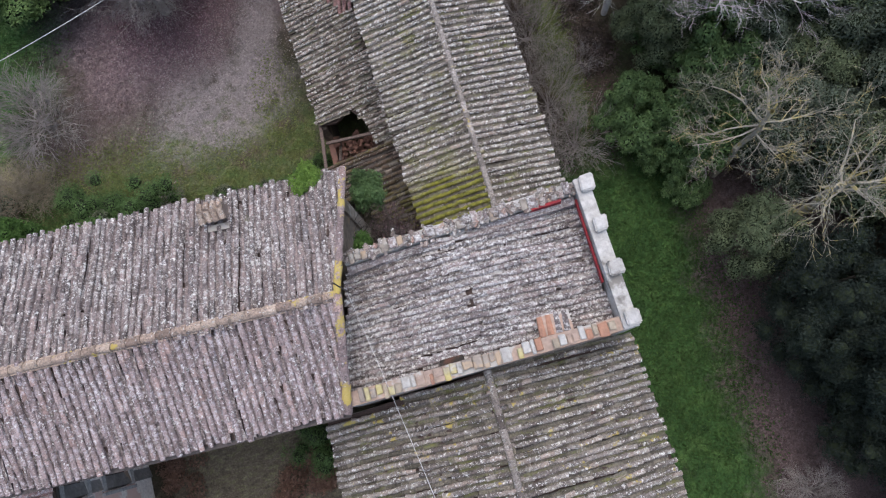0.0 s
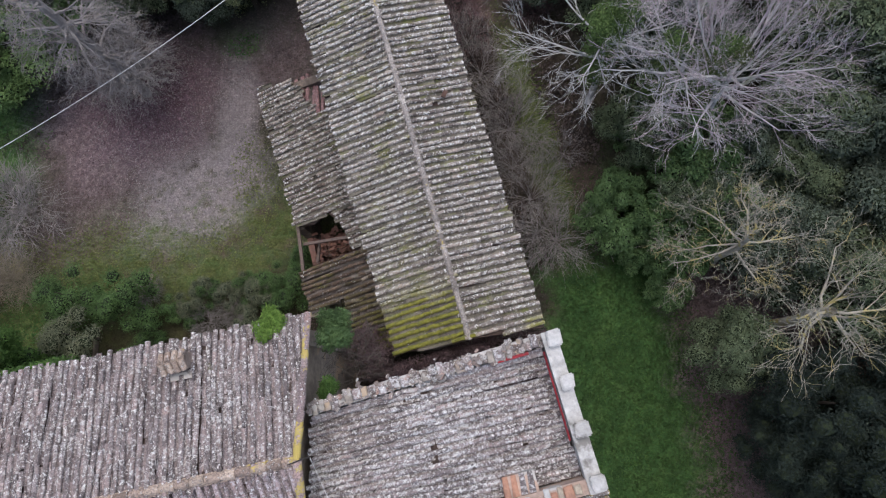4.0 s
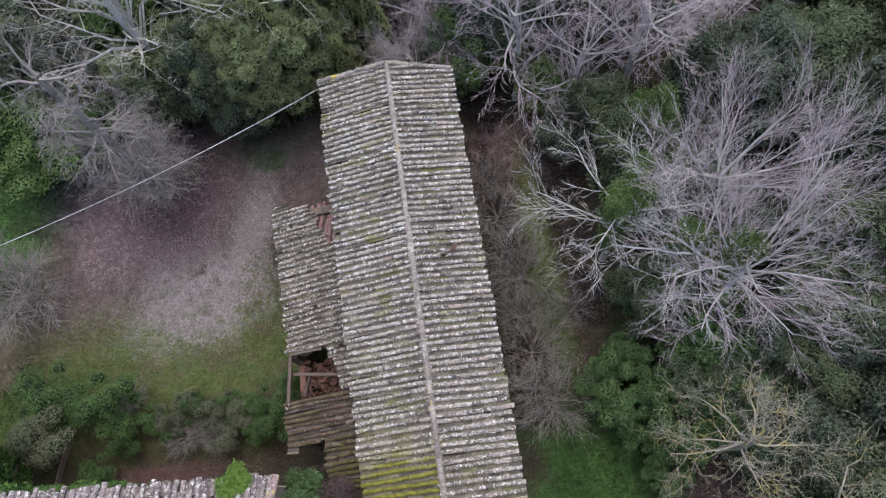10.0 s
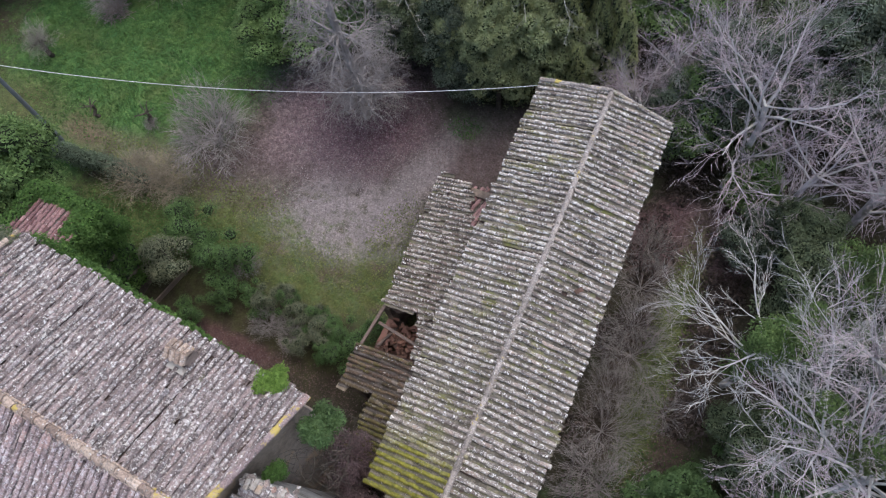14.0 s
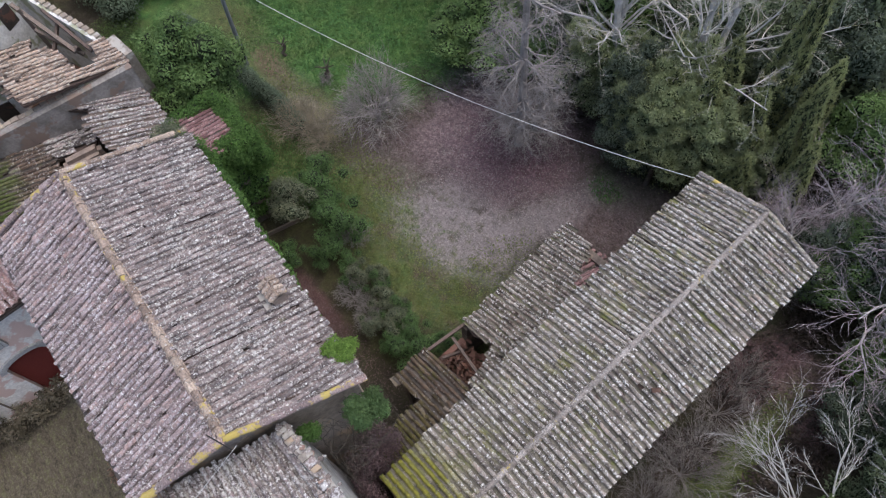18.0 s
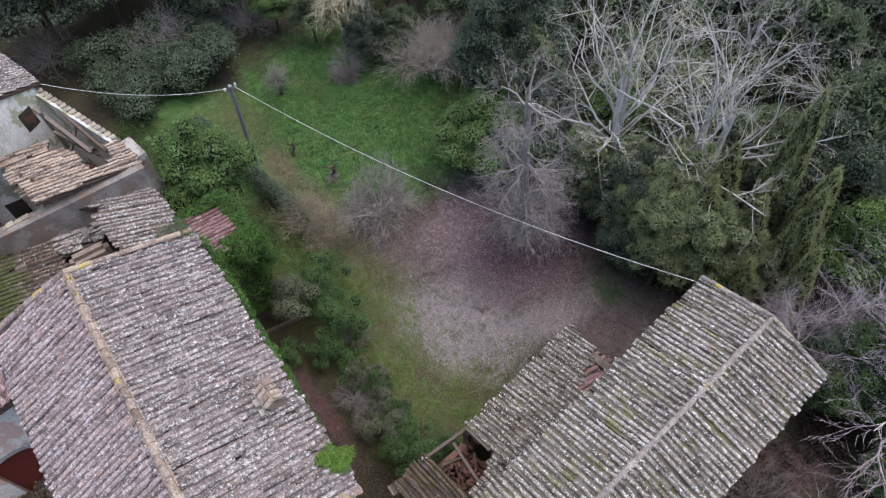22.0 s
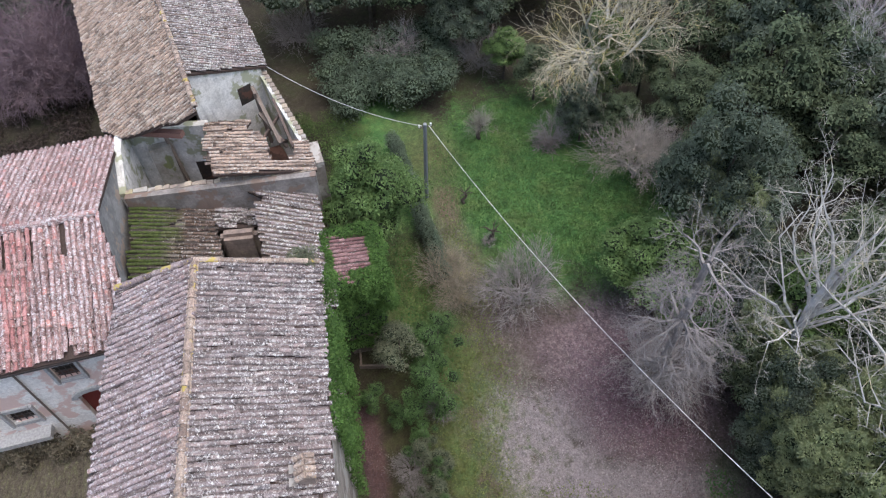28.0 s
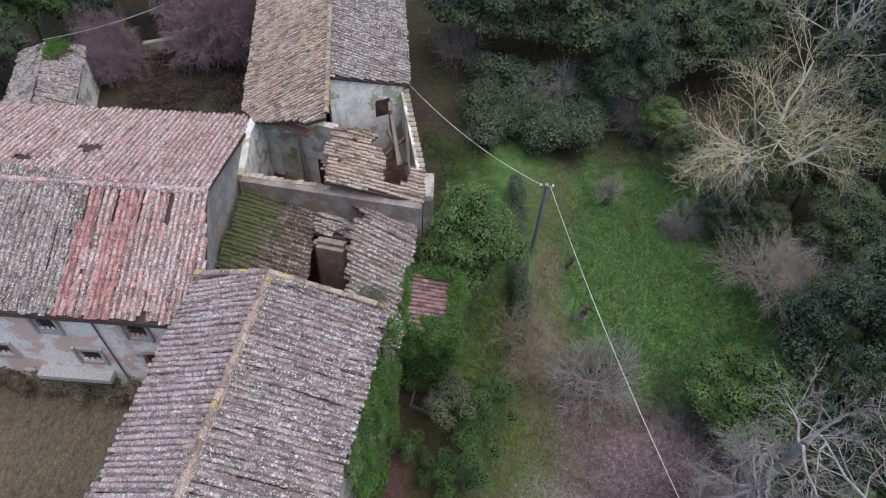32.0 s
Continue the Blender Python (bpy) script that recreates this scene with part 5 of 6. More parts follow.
def bare_tree(name, label, mat, seed, height, trunk_h, trunk_r, limbs, limb_len, open_, top=4, kids=(5, 5, 4, 4), droop=0.03, wander=0.25, category="tree", twig=None, fine=0.0045, low=0.25, split=False, spread=0.75, short=1.0):
    rr = random.Random(seed)
    out = [([], []) for _ in range(3)]
    t = thing(name, (0, 0, 0), label, category)
    pts = [Vector((0, 0, -0.2))]
    for k in range(4):
        pts.append(Vector((rr.gauss(0, 0.08), rr.gauss(0, 0.08), trunk_h * (k + 1) / 4)))
    tube(*out[0], pts, [trunk_r * (1.25 - 0.13 * k) for k in range(5)], 8)
    for k in range(limbs):
        if split:
            out = [out[0]] + [([], [])] * 2
        a = 6.283 * (k + rr.random() * 0.6) / limbs
        o = open_ * rr.uniform(0.6, 1.25)
        d = Vector((math.cos(a) * math.sin(o), math.sin(a) * math.sin(o), math.cos(o)))
        grow(rr, out, pts[-1] - Vector((0, 0, rr.random() * trunk_h * low)), d, limb_len * rr.uniform(0.8, 1.15), trunk_r * 0.42, 1, top, droop, spread, kids, wander, fine, short)
        if split:
            raw("bough", *out[1], mat, t)
    raw("trunk", *out[0], mat, t)
    if not split:
        raw("bough", *out[1], mat, t)
        raw("crown", *out[2], twig or mat, t)
    return t


def leaf_cloud(rr_seed, blobs, count, size, flat=0.5, spray=0.0):
    """Leaf blades scattered over blobs (x, y, z, rx, ry, rz), thick at the outside, with gaps."""
    g = np.random.default_rng(rr_seed)
    B = np.array(blobs)
    wgt = (B[:, 3] * B[:, 4]) ** 0.9
    which = g.choice(len(B), count, p=wgt / wgt.sum())
    d = g.normal(size=(count, 3))
    d /= np.linalg.norm(d, axis=1)[:, None]
    d[:, 2] = np.where(d[:, 2] < -0.35, -d[:, 2], d[:, 2])
    r = g.uniform(0.74, 1.05, count) * (1 + 0.13 * g.normal(size=count))
    c = B[which, :3] + d * r[:, None] * B[which, 3:]
    nrm = d * flat + g.normal(size=(count, 3)) * 0.5 + np.array((0, 0, 0.35))
    nrm /= np.linalg.norm(nrm, axis=1)[:, None]
    u = np.cross(nrm, g.normal(size=(count, 3)))
    if spray:
        u = u * (1 - spray) + (d * 0.85 + np.array((0, 0, 0.75)) + g.normal(size=(count, 3)) * 0.3) * spray * 2
        nrm = d + np.array((0, 0, 0.9)) + g.normal(size=(count, 3)) * 0.4
        nrm -= u * (np.sum(nrm * u, 1) / np.sum(u * u, 1))[:, None]
        nrm /= np.linalg.norm(nrm, axis=1)[:, None]
    u /= np.linalg.norm(u, axis=1)[:, None]
    w = np.cross(nrm, u)
    L = size * g.uniform(0.6, 1.4, count)[:, None]
    W = L * (0.55 - 0.5 * spray)
    tip = nrm * L * -0.25
    verts = np.stack([c - u * L, c + w * W * 0.8, c + u * L + tip, c - w * W * 0.8], 1).reshape(-1, 3)
    faces = [(4 * k, 4 * k + 1, 4 * k + 2, 4 * k + 3) for k in range(count)]
    return verts.tolist(), faces


def blobs_round(rr, n, radius, height, base, lump=0.45):
    out = []
    for k in range(n):
        a, r = rr.random() * 6.283, radius * math.sqrt(rr.random()) * 0.85
        z = base + (height - base) * (0.15 + 0.75 * math.sqrt(max(0.0, 1 - (r / radius) ** 2)) * rr.uniform(0.35, 1.05))
        s = radius * lump * rr.uniform(0.6, 1.2)
        out.append((r * math.cos(a), r * math.sin(a), z, s, s, s * 0.8))
    return out


def crown_of(t, seed, blobs, leaves, size, mat, flat=0.5, core=0.74, spray=0.0):
    """Leaves over dark blobs that paint in the crown's inner shade, in one mesh."""
    v, f = leaf_cloud(seed, blobs, leaves, size, flat, spray)
    n = len(f)
    rr = random.Random(seed)
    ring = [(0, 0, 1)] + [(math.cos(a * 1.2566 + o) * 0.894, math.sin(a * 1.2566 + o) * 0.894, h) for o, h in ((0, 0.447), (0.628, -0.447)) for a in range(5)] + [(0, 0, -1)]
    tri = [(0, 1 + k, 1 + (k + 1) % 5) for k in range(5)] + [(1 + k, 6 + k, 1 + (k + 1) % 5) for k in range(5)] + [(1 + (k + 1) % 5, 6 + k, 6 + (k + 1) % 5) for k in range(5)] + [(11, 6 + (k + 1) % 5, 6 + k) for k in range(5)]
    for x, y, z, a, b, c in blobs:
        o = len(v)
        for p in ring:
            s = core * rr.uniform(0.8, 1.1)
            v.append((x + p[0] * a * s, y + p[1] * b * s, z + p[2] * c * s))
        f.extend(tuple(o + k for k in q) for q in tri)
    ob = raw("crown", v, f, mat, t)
    ob.data.materials.append(shade_core)
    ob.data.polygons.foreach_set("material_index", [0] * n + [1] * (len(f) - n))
    return ob


def leafy_tree(name, label, mat, seed, height, radius, base, clumps=16, leaves=5000, size=0.11, trunk=0.16, category="tree", lump=0.45, spray=0.0):
    rr = random.Random(seed)
    t = thing(name, (0, 0, 0), label, category)
    bl = blobs_round(rr, clumps, radius, height, base, lump)
    v, f = [], []
    tube(v, f, [Vector((0, 0, -0.2)), Vector((0.05, 0, base * 0.6 + 0.2)), Vector((0, 0.1, height * 0.75))], [trunk, trunk * 0.8, trunk * 0.3], 7)
    raw("trunk", v, f, bark_dark, t)
    crown_of(t, seed, bl, leaves, size, mat, 1.0, 0.68, spray)
    return t


def cypress(name, label, mat, seed, height, radius, leaves=5000, size=0.10):
    rr = random.Random(seed)
    t = thing(name, (0, 0, 0), label, "tree")
    bl = []
    for k in range(90):
        h = ((k + rr.random()) / 90) ** 0.85
        r = radius * min(1.0, 0.55 + 1.6 * h) * (1.0 - h) ** 0.62
        a = k * 2.4 + rr.uniform(-0.4, 0.4)
        s = radius * rr.uniform(0.22, 0.34) * (1.0 - 0.55 * h)
        bl.append((0.8 * r * math.cos(a), 0.8 * r * math.sin(a), 0.3 + h * (height - 0.6), s, s, s * 2.2))
    bl.append((0, 0, height * 0.4, radius * 0.55, radius * 0.55, height * 0.42))
    v, f = [], []
    tube(v, f, [Vector((0, 0, -0.2)), Vector((0, 0, height * 0.9))], [0.16, 0.03], 6)
    raw("trunk", v, f, bark_dark, t)
    crown_of(t, seed, bl, leaves, size, mat, 0.8, 0.6, 0.45)
    return t


GROUPS = {"bare_tree": "bare trees", "bare_shrub": "leafless shrubs", "pollard": "pollards on the lawn", "conifer": "conifers beside the barn", "cypress": "cypresses beside the barn",
          "evergreen_bush": "garden bushes", "olive_shrub": "garden bushes", "evergreen_shrub": "green shrubs", "laurel": "laurels", "holm_oak": "woodland evergreens", "evergreen_oak": "woodland evergreens"}


def plant(proto, x, y, scale=1.0, turn=0.0, z=0.0, tall=1.0):
    m = Matrix.Translation((x, y, z)) @ Matrix.Rotation(radians(turn), 4, "Z") @ Matrix.Diagonal((scale, scale, scale * tall, 1))
    ob = copy_thing(proto, m)
    ob.matrix_basis = m
    ob["group"] = GROUPS[proto.name.split(".")[0]]
    return ob


def first(proto, x, y, scale=1.0, turn=0.0, tall=1.0):
    proto["group"] = GROUPS[proto.name.split(".")[0]]
    proto.matrix_basis = Matrix.Translation((x, y, 0)) @ Matrix.Rotation(radians(turn), 4, "Z") @ Matrix.Diagonal((scale, scale, scale * tall, 1))
    return proto



def ivy(name, label, mat, blobs, leaves, size=0.055, seed=3, category="ivy", core=0.0):
    if core:
        ob = tagged(crown_of(None, seed, blobs, leaves, size, mat, 0.9, core), label, kind="stuff")
        ob.name = name
    else:
        v, f = leaf_cloud(seed, blobs, leaves, size, 0.9)
        ob = raw(name, v, f, mat, None, label, "stuff")
    ob["category"] = category
    return ob


# the bare trees east of the barn
big = bare_tree("bare_tree", "big spreading bare tree with pinkish grey twigs", bark_silver, 11, 12, 6.0, 0.125, 13, 3.8, 0.74, 4, (9, 8, 6), 0.09, 0.13, twig=bark_rose, fine=0.0046, low=0.3, spread=0.55, short=0.76)
first(big, 12.6, -9.4, 1.0, 20)
plant(big, 12.9, -6.0, 0.92, 170)
second = bare_tree("bare_tree", "spreading bare tree with pale branches and ivy in its fork", bark_silver, 23, 11, 5.4, 0.115, 9, 3.2, 1.0, 4, (6, 6, 5), 0.05, 0.24, fine=0.0055, low=0.35, spread=0.6, short=0.75)
first(second, 9.7, -6.5, 0.95, 60)
plant(second, 11.5, -8.5, 1.05, 250)
lich = bare_tree("bare_tree", "gnarled bare tree with yellow lichen on its branches", bark_lichen, 31, 9, 5.7, 0.10, 11, 2.0, 1.2, 4, (6, 6, 5), 0.06, 0.65, fine=0.006, low=0.35, spread=0.9, short=0.85)
first(lich, 11.5, -14.35, 1.0, 0)
lanky = bare_tree("bare_tree", "lanky pale bare tree with long sparse branches", bark_lichen, 37, 9, 5.6, 0.14, 9, 1.9, 1.15, 4, (6, 5, 4), 0.04, 0.35, fine=0.006, low=0.2)
first(lanky, 12.9, -16.9, 1.0, 130)
pale = bare_tree("bare_tree", "tall pale bare tree with forked upper branches", bark_pale, 43, 13, 8.0, 0.16, 9, 5.0, 0.46, 4, (9, 8, 5), 0.05, 0.5, low=0.5, fine=0.0052, twig=bark_cream, short=0.55, spread=0.95)
first(pale, -7.1, 4.0, 1.0, 0)
plant(pale, -3.8, 4.9, 1.0, 100)
plant(pale, -7.5, 4.7, 0.9, 205)
plant(pale, -3.2, 5.6, 0.92, 290)
thicket = bare_tree("bare_tree", "many-stemmed bare tree with tangled tan branches", bark_silver, 47, 8, 4.6, 0.11, 14, 2.7, 0.8, 4, (8, 7, 5), 0.07, 0.32, twig=bark_rose, fine=0.0048, low=0.7, spread=0.62, short=0.76)
first(thicket, 7.6, 1.6, 1.2, 200)
for x, y, s, a in ((12.2, 0.8, 1.2, 310), (9.8, 0.2, 0.95, 20), (15.2, 1.5, 1.1, 80), (4.2, 4.2, 0.8, 120), (3.0, 3.0, 0.6, 270), (6.0, 3.4, 1.0, 45), (3.6, 1.9, 0.7, 200)):
    plant(thicket, x, y, s, a)
purple = bare_tree("bare_tree", "shaggy bare tree with purplish twigs over fallen leaves", bark_ash, 57, 10, 8.8, 0.17, 38, 1.7, 1.15, 4, (5, 5, 5), -0.12, 0.5, twig=bark_ash, fine=0.006, low=0.92)
first(purple, -8.3, -0.4, 1.0, 0)
yellow = bare_tree("bare_tree", "wide bare tree with yellow lichened branch tips and ivy", bark_cream, 61, 12, 6.0, 0.27, 9, 3.7, 1.0, 4, (7, 6, 6), 0.05, 0.5, fine=0.0065, low=0.4, twig=bark_straw)
first(yellow, -25.7, 3.9, 1.05, 0)

# bare shrubs
bush = bare_tree("bare_shrub", "rounded leafless shrub with fine grey brown stems", bark_ash, 71, 3, 0.5, 0.035, 22, 0.95, 0.95, 3, (9, 8), 0.03, 0.2, "shrub", fine=0.0055, low=0.9)
first(bush, -14.1, -4.4, 1.75, 0)
plant(bush, -24.5, 1.2, 1.0, 140)
for x, y, s, a in ((-8.4, 0.2, 1.5, 33), (-32.8, -0.7, 1.6, 100), (-18.0, -4.6, 0.35, 30), (-6.1, -11.2, 0.6, 15), (-7.3, -11.1, 0.6, 95), (-9.6, -9.3, 0.6, 260), (4.2, 2.2, 1.1, 44), (-34.5, -6, 1.7, 12), (-39, -12, 1.8, 77), (-10.0, 7.0, 1.3, 70), (10.5, -26, 0.9, 22)):
    plant(bush, x, y, s, a)
tangle = bare_tree("bare_shrub", "tangled tan leafless shrub at the hedge's end", bark_olive, 75, 3, 0.4, 0.035, 20, 1.1, 0.85, 3, (8, 7), 0.0, 0.45, "shrub", fine=0.0055, low=0.9)
first(tangle, -15.9, -7.5, 1.15, 0)
for x, y, s, a in ((-15.1, -6.9, 1.0, 90), (-14.6, -7.3, 0.75, 200), (-16.6, -7.0, 0.7, 300)):
    plant(tangle, x, y, s, a)
stems = bare_tree("bare_shrub", "loose upright leafless shrub with arching grey stems", bark_ash, 73, 3, 0.35, 0.03, 20, 1.25, 0.72, 3, (7, 6), -0.03, 0.3, "shrub", fine=0.0046, low=0.9, spread=0.5)
first(stems, 6.4, -6.8, 1.2, 0)
for x, y, s, a in ((6.1, -5.6, 0.9, 80), (5.8, -4.1, 1.0, 150), (6.0, -8.4, 0.8, 300), (6.2, -9.9, 1.1, 210), (6.8, -11.7, 1.2, 30), (6.1, -11.2, 0.9, 120), (5.7, -2.6, 0.8, 260), (8.1, -8.4, 0.6, 20), (7.0, -7.6, 0.6, 70)):
    plant(stems, x, y, s, a)
silver = bare_tree("bare_shrub", "large pale grey leafless shrub at the lawn's edge", bark_tan, 79, 3, 0.5, 0.045, 22, 1.2, 0.8, 4, (6, 6, 4), 0.02, 0.3, "shrub", fine=0.0045, low=0.9, spread=0.6)
first(silver, -20.6, 4.6, 1.7, 60)
plant(silver, -19.9, 6.0, 1.5, 0)
plant(silver, -21.6, 5.6, 1.2, 200)
plant(silver, -26.2, -2.7, 0.55, 100, 0, 1.7)
mauve = bare_tree("bare_shrub", "dense purple-brown leafless thicket beside the far shed", bark_mauve, 77, 3, 0.5, 0.06, 34, 1.0, 1.0, 4, (7, 7, 5), 0.0, 0.35, "shrub", fine=0.006)
first(mauve, -34.0, -34.3, 1.5, 0)
for x, y, s, a in ((-36.5, -28.5, 2.1, 50), (-38.6, -27.2, 2.2, 150), (-37.0, -25.8, 1.7, 10), (-35.5, -35.0, 1.3, 99)):
    plant(mauve, x, y, s, a, 0, 1.45)
stump = bare_tree("pollard", "small dark pollarded fruit tree on the lawn", bark_dark, 83, 1.2, 0.8, 0.09, 7, 0.6, 1.1, 2, (3, 2), 0.0, 0.3, split=True)
first(stump, -18.2, -4.4, 1.0, 0)
plant(stump, -21.2, -5.0, 0.9, 80)
plant(stump, -26.2, -2.7, 1.3, 140)

# conifers behind the barn
conifer = leafy_tree("conifer", "broad feathery green conifer beside the barn", leaf_cypress, 95, 7.0, 1.7, 0.1, 110, 52000, 0.062, lump=0.22, spray=0.45)
first(conifer, -2.7, 2.1, 1.0, 0)
for x, y, s, a in ((-1.2, 2.9, 1.0, 70), (0.2, 3.3, 0.8, 250), (-3.6, 3.6, 0.95, 20), (-15.4, 5.4, 1.0, 44), (-12.9, 4.9, 1.05, 144), (-5.2, 3.4, 0.8, 90), (-3.3, 4.2, 1.05, 10), (-5.9, 3.9, 0.85, 200), (-4.4, 2.6, 0.85, 130), (-8.0, 3.6, 0.8, 60)):
    plant(conifer, x, y, s, a)
cyp = cypress("cypress", "dense dark green cypress beside the barn", leaf_spire, 91, 8.0, 1.4, 22000, 0.06)
first(cyp, -0.6, 5.7, 0.75, 130, 1.7)
for x, y, s, a, t in ((1.3, 4.0, 0.7, 200, 1.45), (-2.2, 4.6, 0.8, 20, 1.15), (0.6, 2.5, 0.6, 33, 1.0), (2.2, 3.4, 0.65, 70, 1.2), (1.0, 5.6, 0.8, 160, 1.2), (-1.9, 2.9, 0.85, 90, 1.05), (-3.2, 2.6, 0.8, 250, 1.0), (-0.2, 3.5, 0.8, 300, 1.08)):
    plant(cyp, x, y, s, a, 0, t)

# evergreens: single ones first, then the wood that closes the place
holm = leafy_tree("holm_oak", "dark grey-green holm oak with a lumpy dense crown", leaf_blue, 101, 7.5, 2.8, 0.2, 70, 24000, 0.062, lump=0.24, category="tree")
first(holm, -14.6, 5.0, 1.05, 0, 1.3)
laurel = leafy_tree("laurel", "dense glossy green laurel tree with a rounded crown", leaf_laurel, 103, 6.6, 2.1, 0.1, 60, 26000, 0.06, lump=0.3)
first(laurel, -18.7, -10.4, 1.18, 0, 1.04)
plant(laurel, -13.2, 1.6, 1.15, 80, 0, 0.62)
oak = leafy_tree("evergreen_oak", "dark green evergreen oak with a ragged crown", leaf_dark, 105, 7.0, 2.6, 0.2, 70, 24000, 0.062, lump=0.24)
first(oak, 11.0, -17.4, 0.62, 0)
shrub = leafy_tree("evergreen_shrub", "low green broadleaf shrub", leaf_shrub, 107, 2.9, 1.6, 0.1, 60, 13000, 0.06, 0.07, "shrub", 0.2)
first(shrub, 8.9, -11.6, 1.0, 0)
olive = leafy_tree("olive_shrub", "grey-green rounded garden shrub", leaf_olive, 109, 2.7, 0.95, 0.2, 16, 6000, 0.034, 0.06, "shrub", 0.4)
first(olive, -12.1, -10.5, 1.15, 0, 0.95)
darkbush = leafy_tree("evergreen_bush", "rounded dark green garden bush", leaf_garden, 111, 2.4, 1.05, 0.1, 16, 6500, 0.036, 0.06, "shrub", 0.4)
first(darkbush, -12.4, -8.75, 1.15, 0, 0.9)
for x, y, s, a in ((-9.9, -9.5, 1.15, 50), (-10.5, -11.9, 0.62, 10), (-11.4, -9.3, 0.75, 300), (-8.6, -10.2, 0.5, 30), (-6.9, -10.1, 0.55, 200), (-5.4, -10.3, 0.6, 190), (-4.2, -10.3, 0.65, 10), (-3.6, -10.9, 0.85, 80), (-4.5, -11.2, 0.5, 20), (-9.6, -10.9, 0.6, 77), (-7.9, -10.7, 0.5, 120), (-3.0, -9.7, 0.5, 220), (-6.2, -19.9, 0.8, 33), (-5.0, -20.1, 0.9, 133), (-7.3, -19.8, 0.55, 200)):
    plant(darkbush, x, y, s, a, 1.55 if y < -20 else 0.0)
plant(olive, -7.7, -10.3, 0.6, 70)
plant(olive, -6.1, -10.4, 0.6, 200)
plant(olive, -4.9, -10.6, 0.6, 320)
plant(olive, -7.1, -9.8, 0.5, 170)
plant(olive, -5.5, -10.1, 0.48, 20)
plant(olive, -5.6, -11.4, 0.55, 140)
plant(shrub, 9.4, -13.0, 0.7, 60)
plant(laurel, 5.5, 2.2, 0.72, 90, 0, 1.15)
plant(shrub, -10.6, 3.2, 1.0, 12, 0, 1.3)
plant(shrub, 10.0, -14.6, 0.6, 12)
for x, y, s, a, t in ((10.6, -13.2, 0.95, 45, 1.2), (11.6, -11.6, 1.0, 150, 1.3), (12.4, -13.0, 1.0, 260, 1.4), (9.3, -10.6, 0.6, 10, 1.0), (12.2, -10.4, 1.1, 330, 1.5), (13.2, -4.6, 1.0, 60, 1.5), (10.9, -9.0, 0.8, 200, 1.3)):
    plant(shrub, x, y, s, a, 0, t)
plant(oak, 15.0, -12.4, 0.7, 77)
plant(holm, 16.6, -11.8, 0.8, 177)
plant(holm, 17.6, -9.6, 0.9, 277)

WOOD = [(12.6, -19.5, 0.8), (11.6, -20.8, 0.62), (13.4, -22.5, 0.85), (12.6, -24.6, 0.7), (14.2, -26.5, 0.9), (13.2, -29, 0.8), (15.5, -20, 1.0), (15.2, -16.5, 0.9), (13.4, -14.6, 0.7), (15.6, -31, 1.0),
        (17.5, -24, 1.1), (17.8, -28, 1.1), (18, -13, 1.0), (17.4, -9.0, 0.95), (18.6, -5.5, 1.1), (17.5, -1.5, 1.0), (14.2, -6.8, 0.6), (11.2, -3.0, 0.75), (9.2, -1.4, 0.5), (10.8, -9.2, 0.55), (12.8, -11.9, 0.6), (11.4, -12.0, 0.5),
        (14.8, -2.2, 0.9), (7.6, 2.4, 0.55), (8.4, 0.4, 0.5), (10.4, -1.0, 0.55), (9.8, 4.5, 0.9), (6.2, 3.6, 0.8), (13, 4, 1.0), (3.4, 6.4, 1.0), (0.2, 7.6, 1.0), (-2.6, 7.6, 0.95), (-5.9, 4.9, 0.6), (-5.0, 6.6, 0.9), (-8.8, 6.6, 0.95), (-11.4, 5.2, 0.75), (-17.8, 6.8, 0.8),
        (-27.5, 5.2, 0.7), (-28.8, 1.6, 0.55), (-5.4, 5.0, 0.6), (-3.9, 2.2, 0.6), (2.8, 1.4, 0.45), (5.0, 2.2, 0.55), (-22.5, 8.0, 0.9), (-31.5, 0.5, 0.7), (-34, -1.5, 0.9), (-7.4, 2.8, 0.55), (-8.2, 3.8, 0.6), (-6.2, 3.4, 0.66), (-4.4, 4.0, 0.66), (-25.5, 3.0, 0.5), (-23.4, 4.6, 0.5), (-24.3, 2.9, 0.42), (-26.5, 7.5, 0.8), (-10.8, 1.8, 0.4), (15.6, -10.4, 0.85), (16.8, -15.0, 0.95), (16.6, -7.6, 0.8), (12.4, -6.2, 0.55), (10.4, -8.4, 0.5), (13.9, -10.9, 0.55), (7.5, 6.8, 0.9), (10.5, 7.5, 1.0), (4.8, 8.5, 0.9), (-6.6, 4.4, 0.7), (-4.6, 3.0, 0.72), (-39, -30, 0.9), (-40.5, -33.5, 1.0), (-38.5, -36.5, 0.9), (-35.5, -39.5, 1.0), (-32, -41, 1.0), (-28, -42, 1.0), (-41, -26.5, 0.9)]
rw = random.Random(12)
for k in range(1500):
    x, y = rw.uniform(-58, 34), rw.uniform(-46, 34)
    if (y > 10.0 or x > 19.5 or (x < -37 and y > -14) or (x < -40 and y < -26) or (y > 8.5 and x > -12)) and all(math.dist((x, y), w[:2]) > 2.75 for w in WOOD):
        WOOD.append((x, y, rw.uniform(0.8, 1.25)))
far_oak = leafy_tree("evergreen_oak", "dark green evergreen oak in the wood beyond", leaf_dark, 125, 7.2, 2.8, 0.2, 46, 7500, 0.092, lump=0.25)
first(far_oak, -20, 14, 1.1, 0)
far_holm = leafy_tree("holm_oak", "dark grey-green holm oak in the wood beyond", leaf_blue, 127, 7.5, 2.9, 0.2, 46, 7500, 0.092, lump=0.25)
first(far_holm, -10, 16, 1.1, 0)
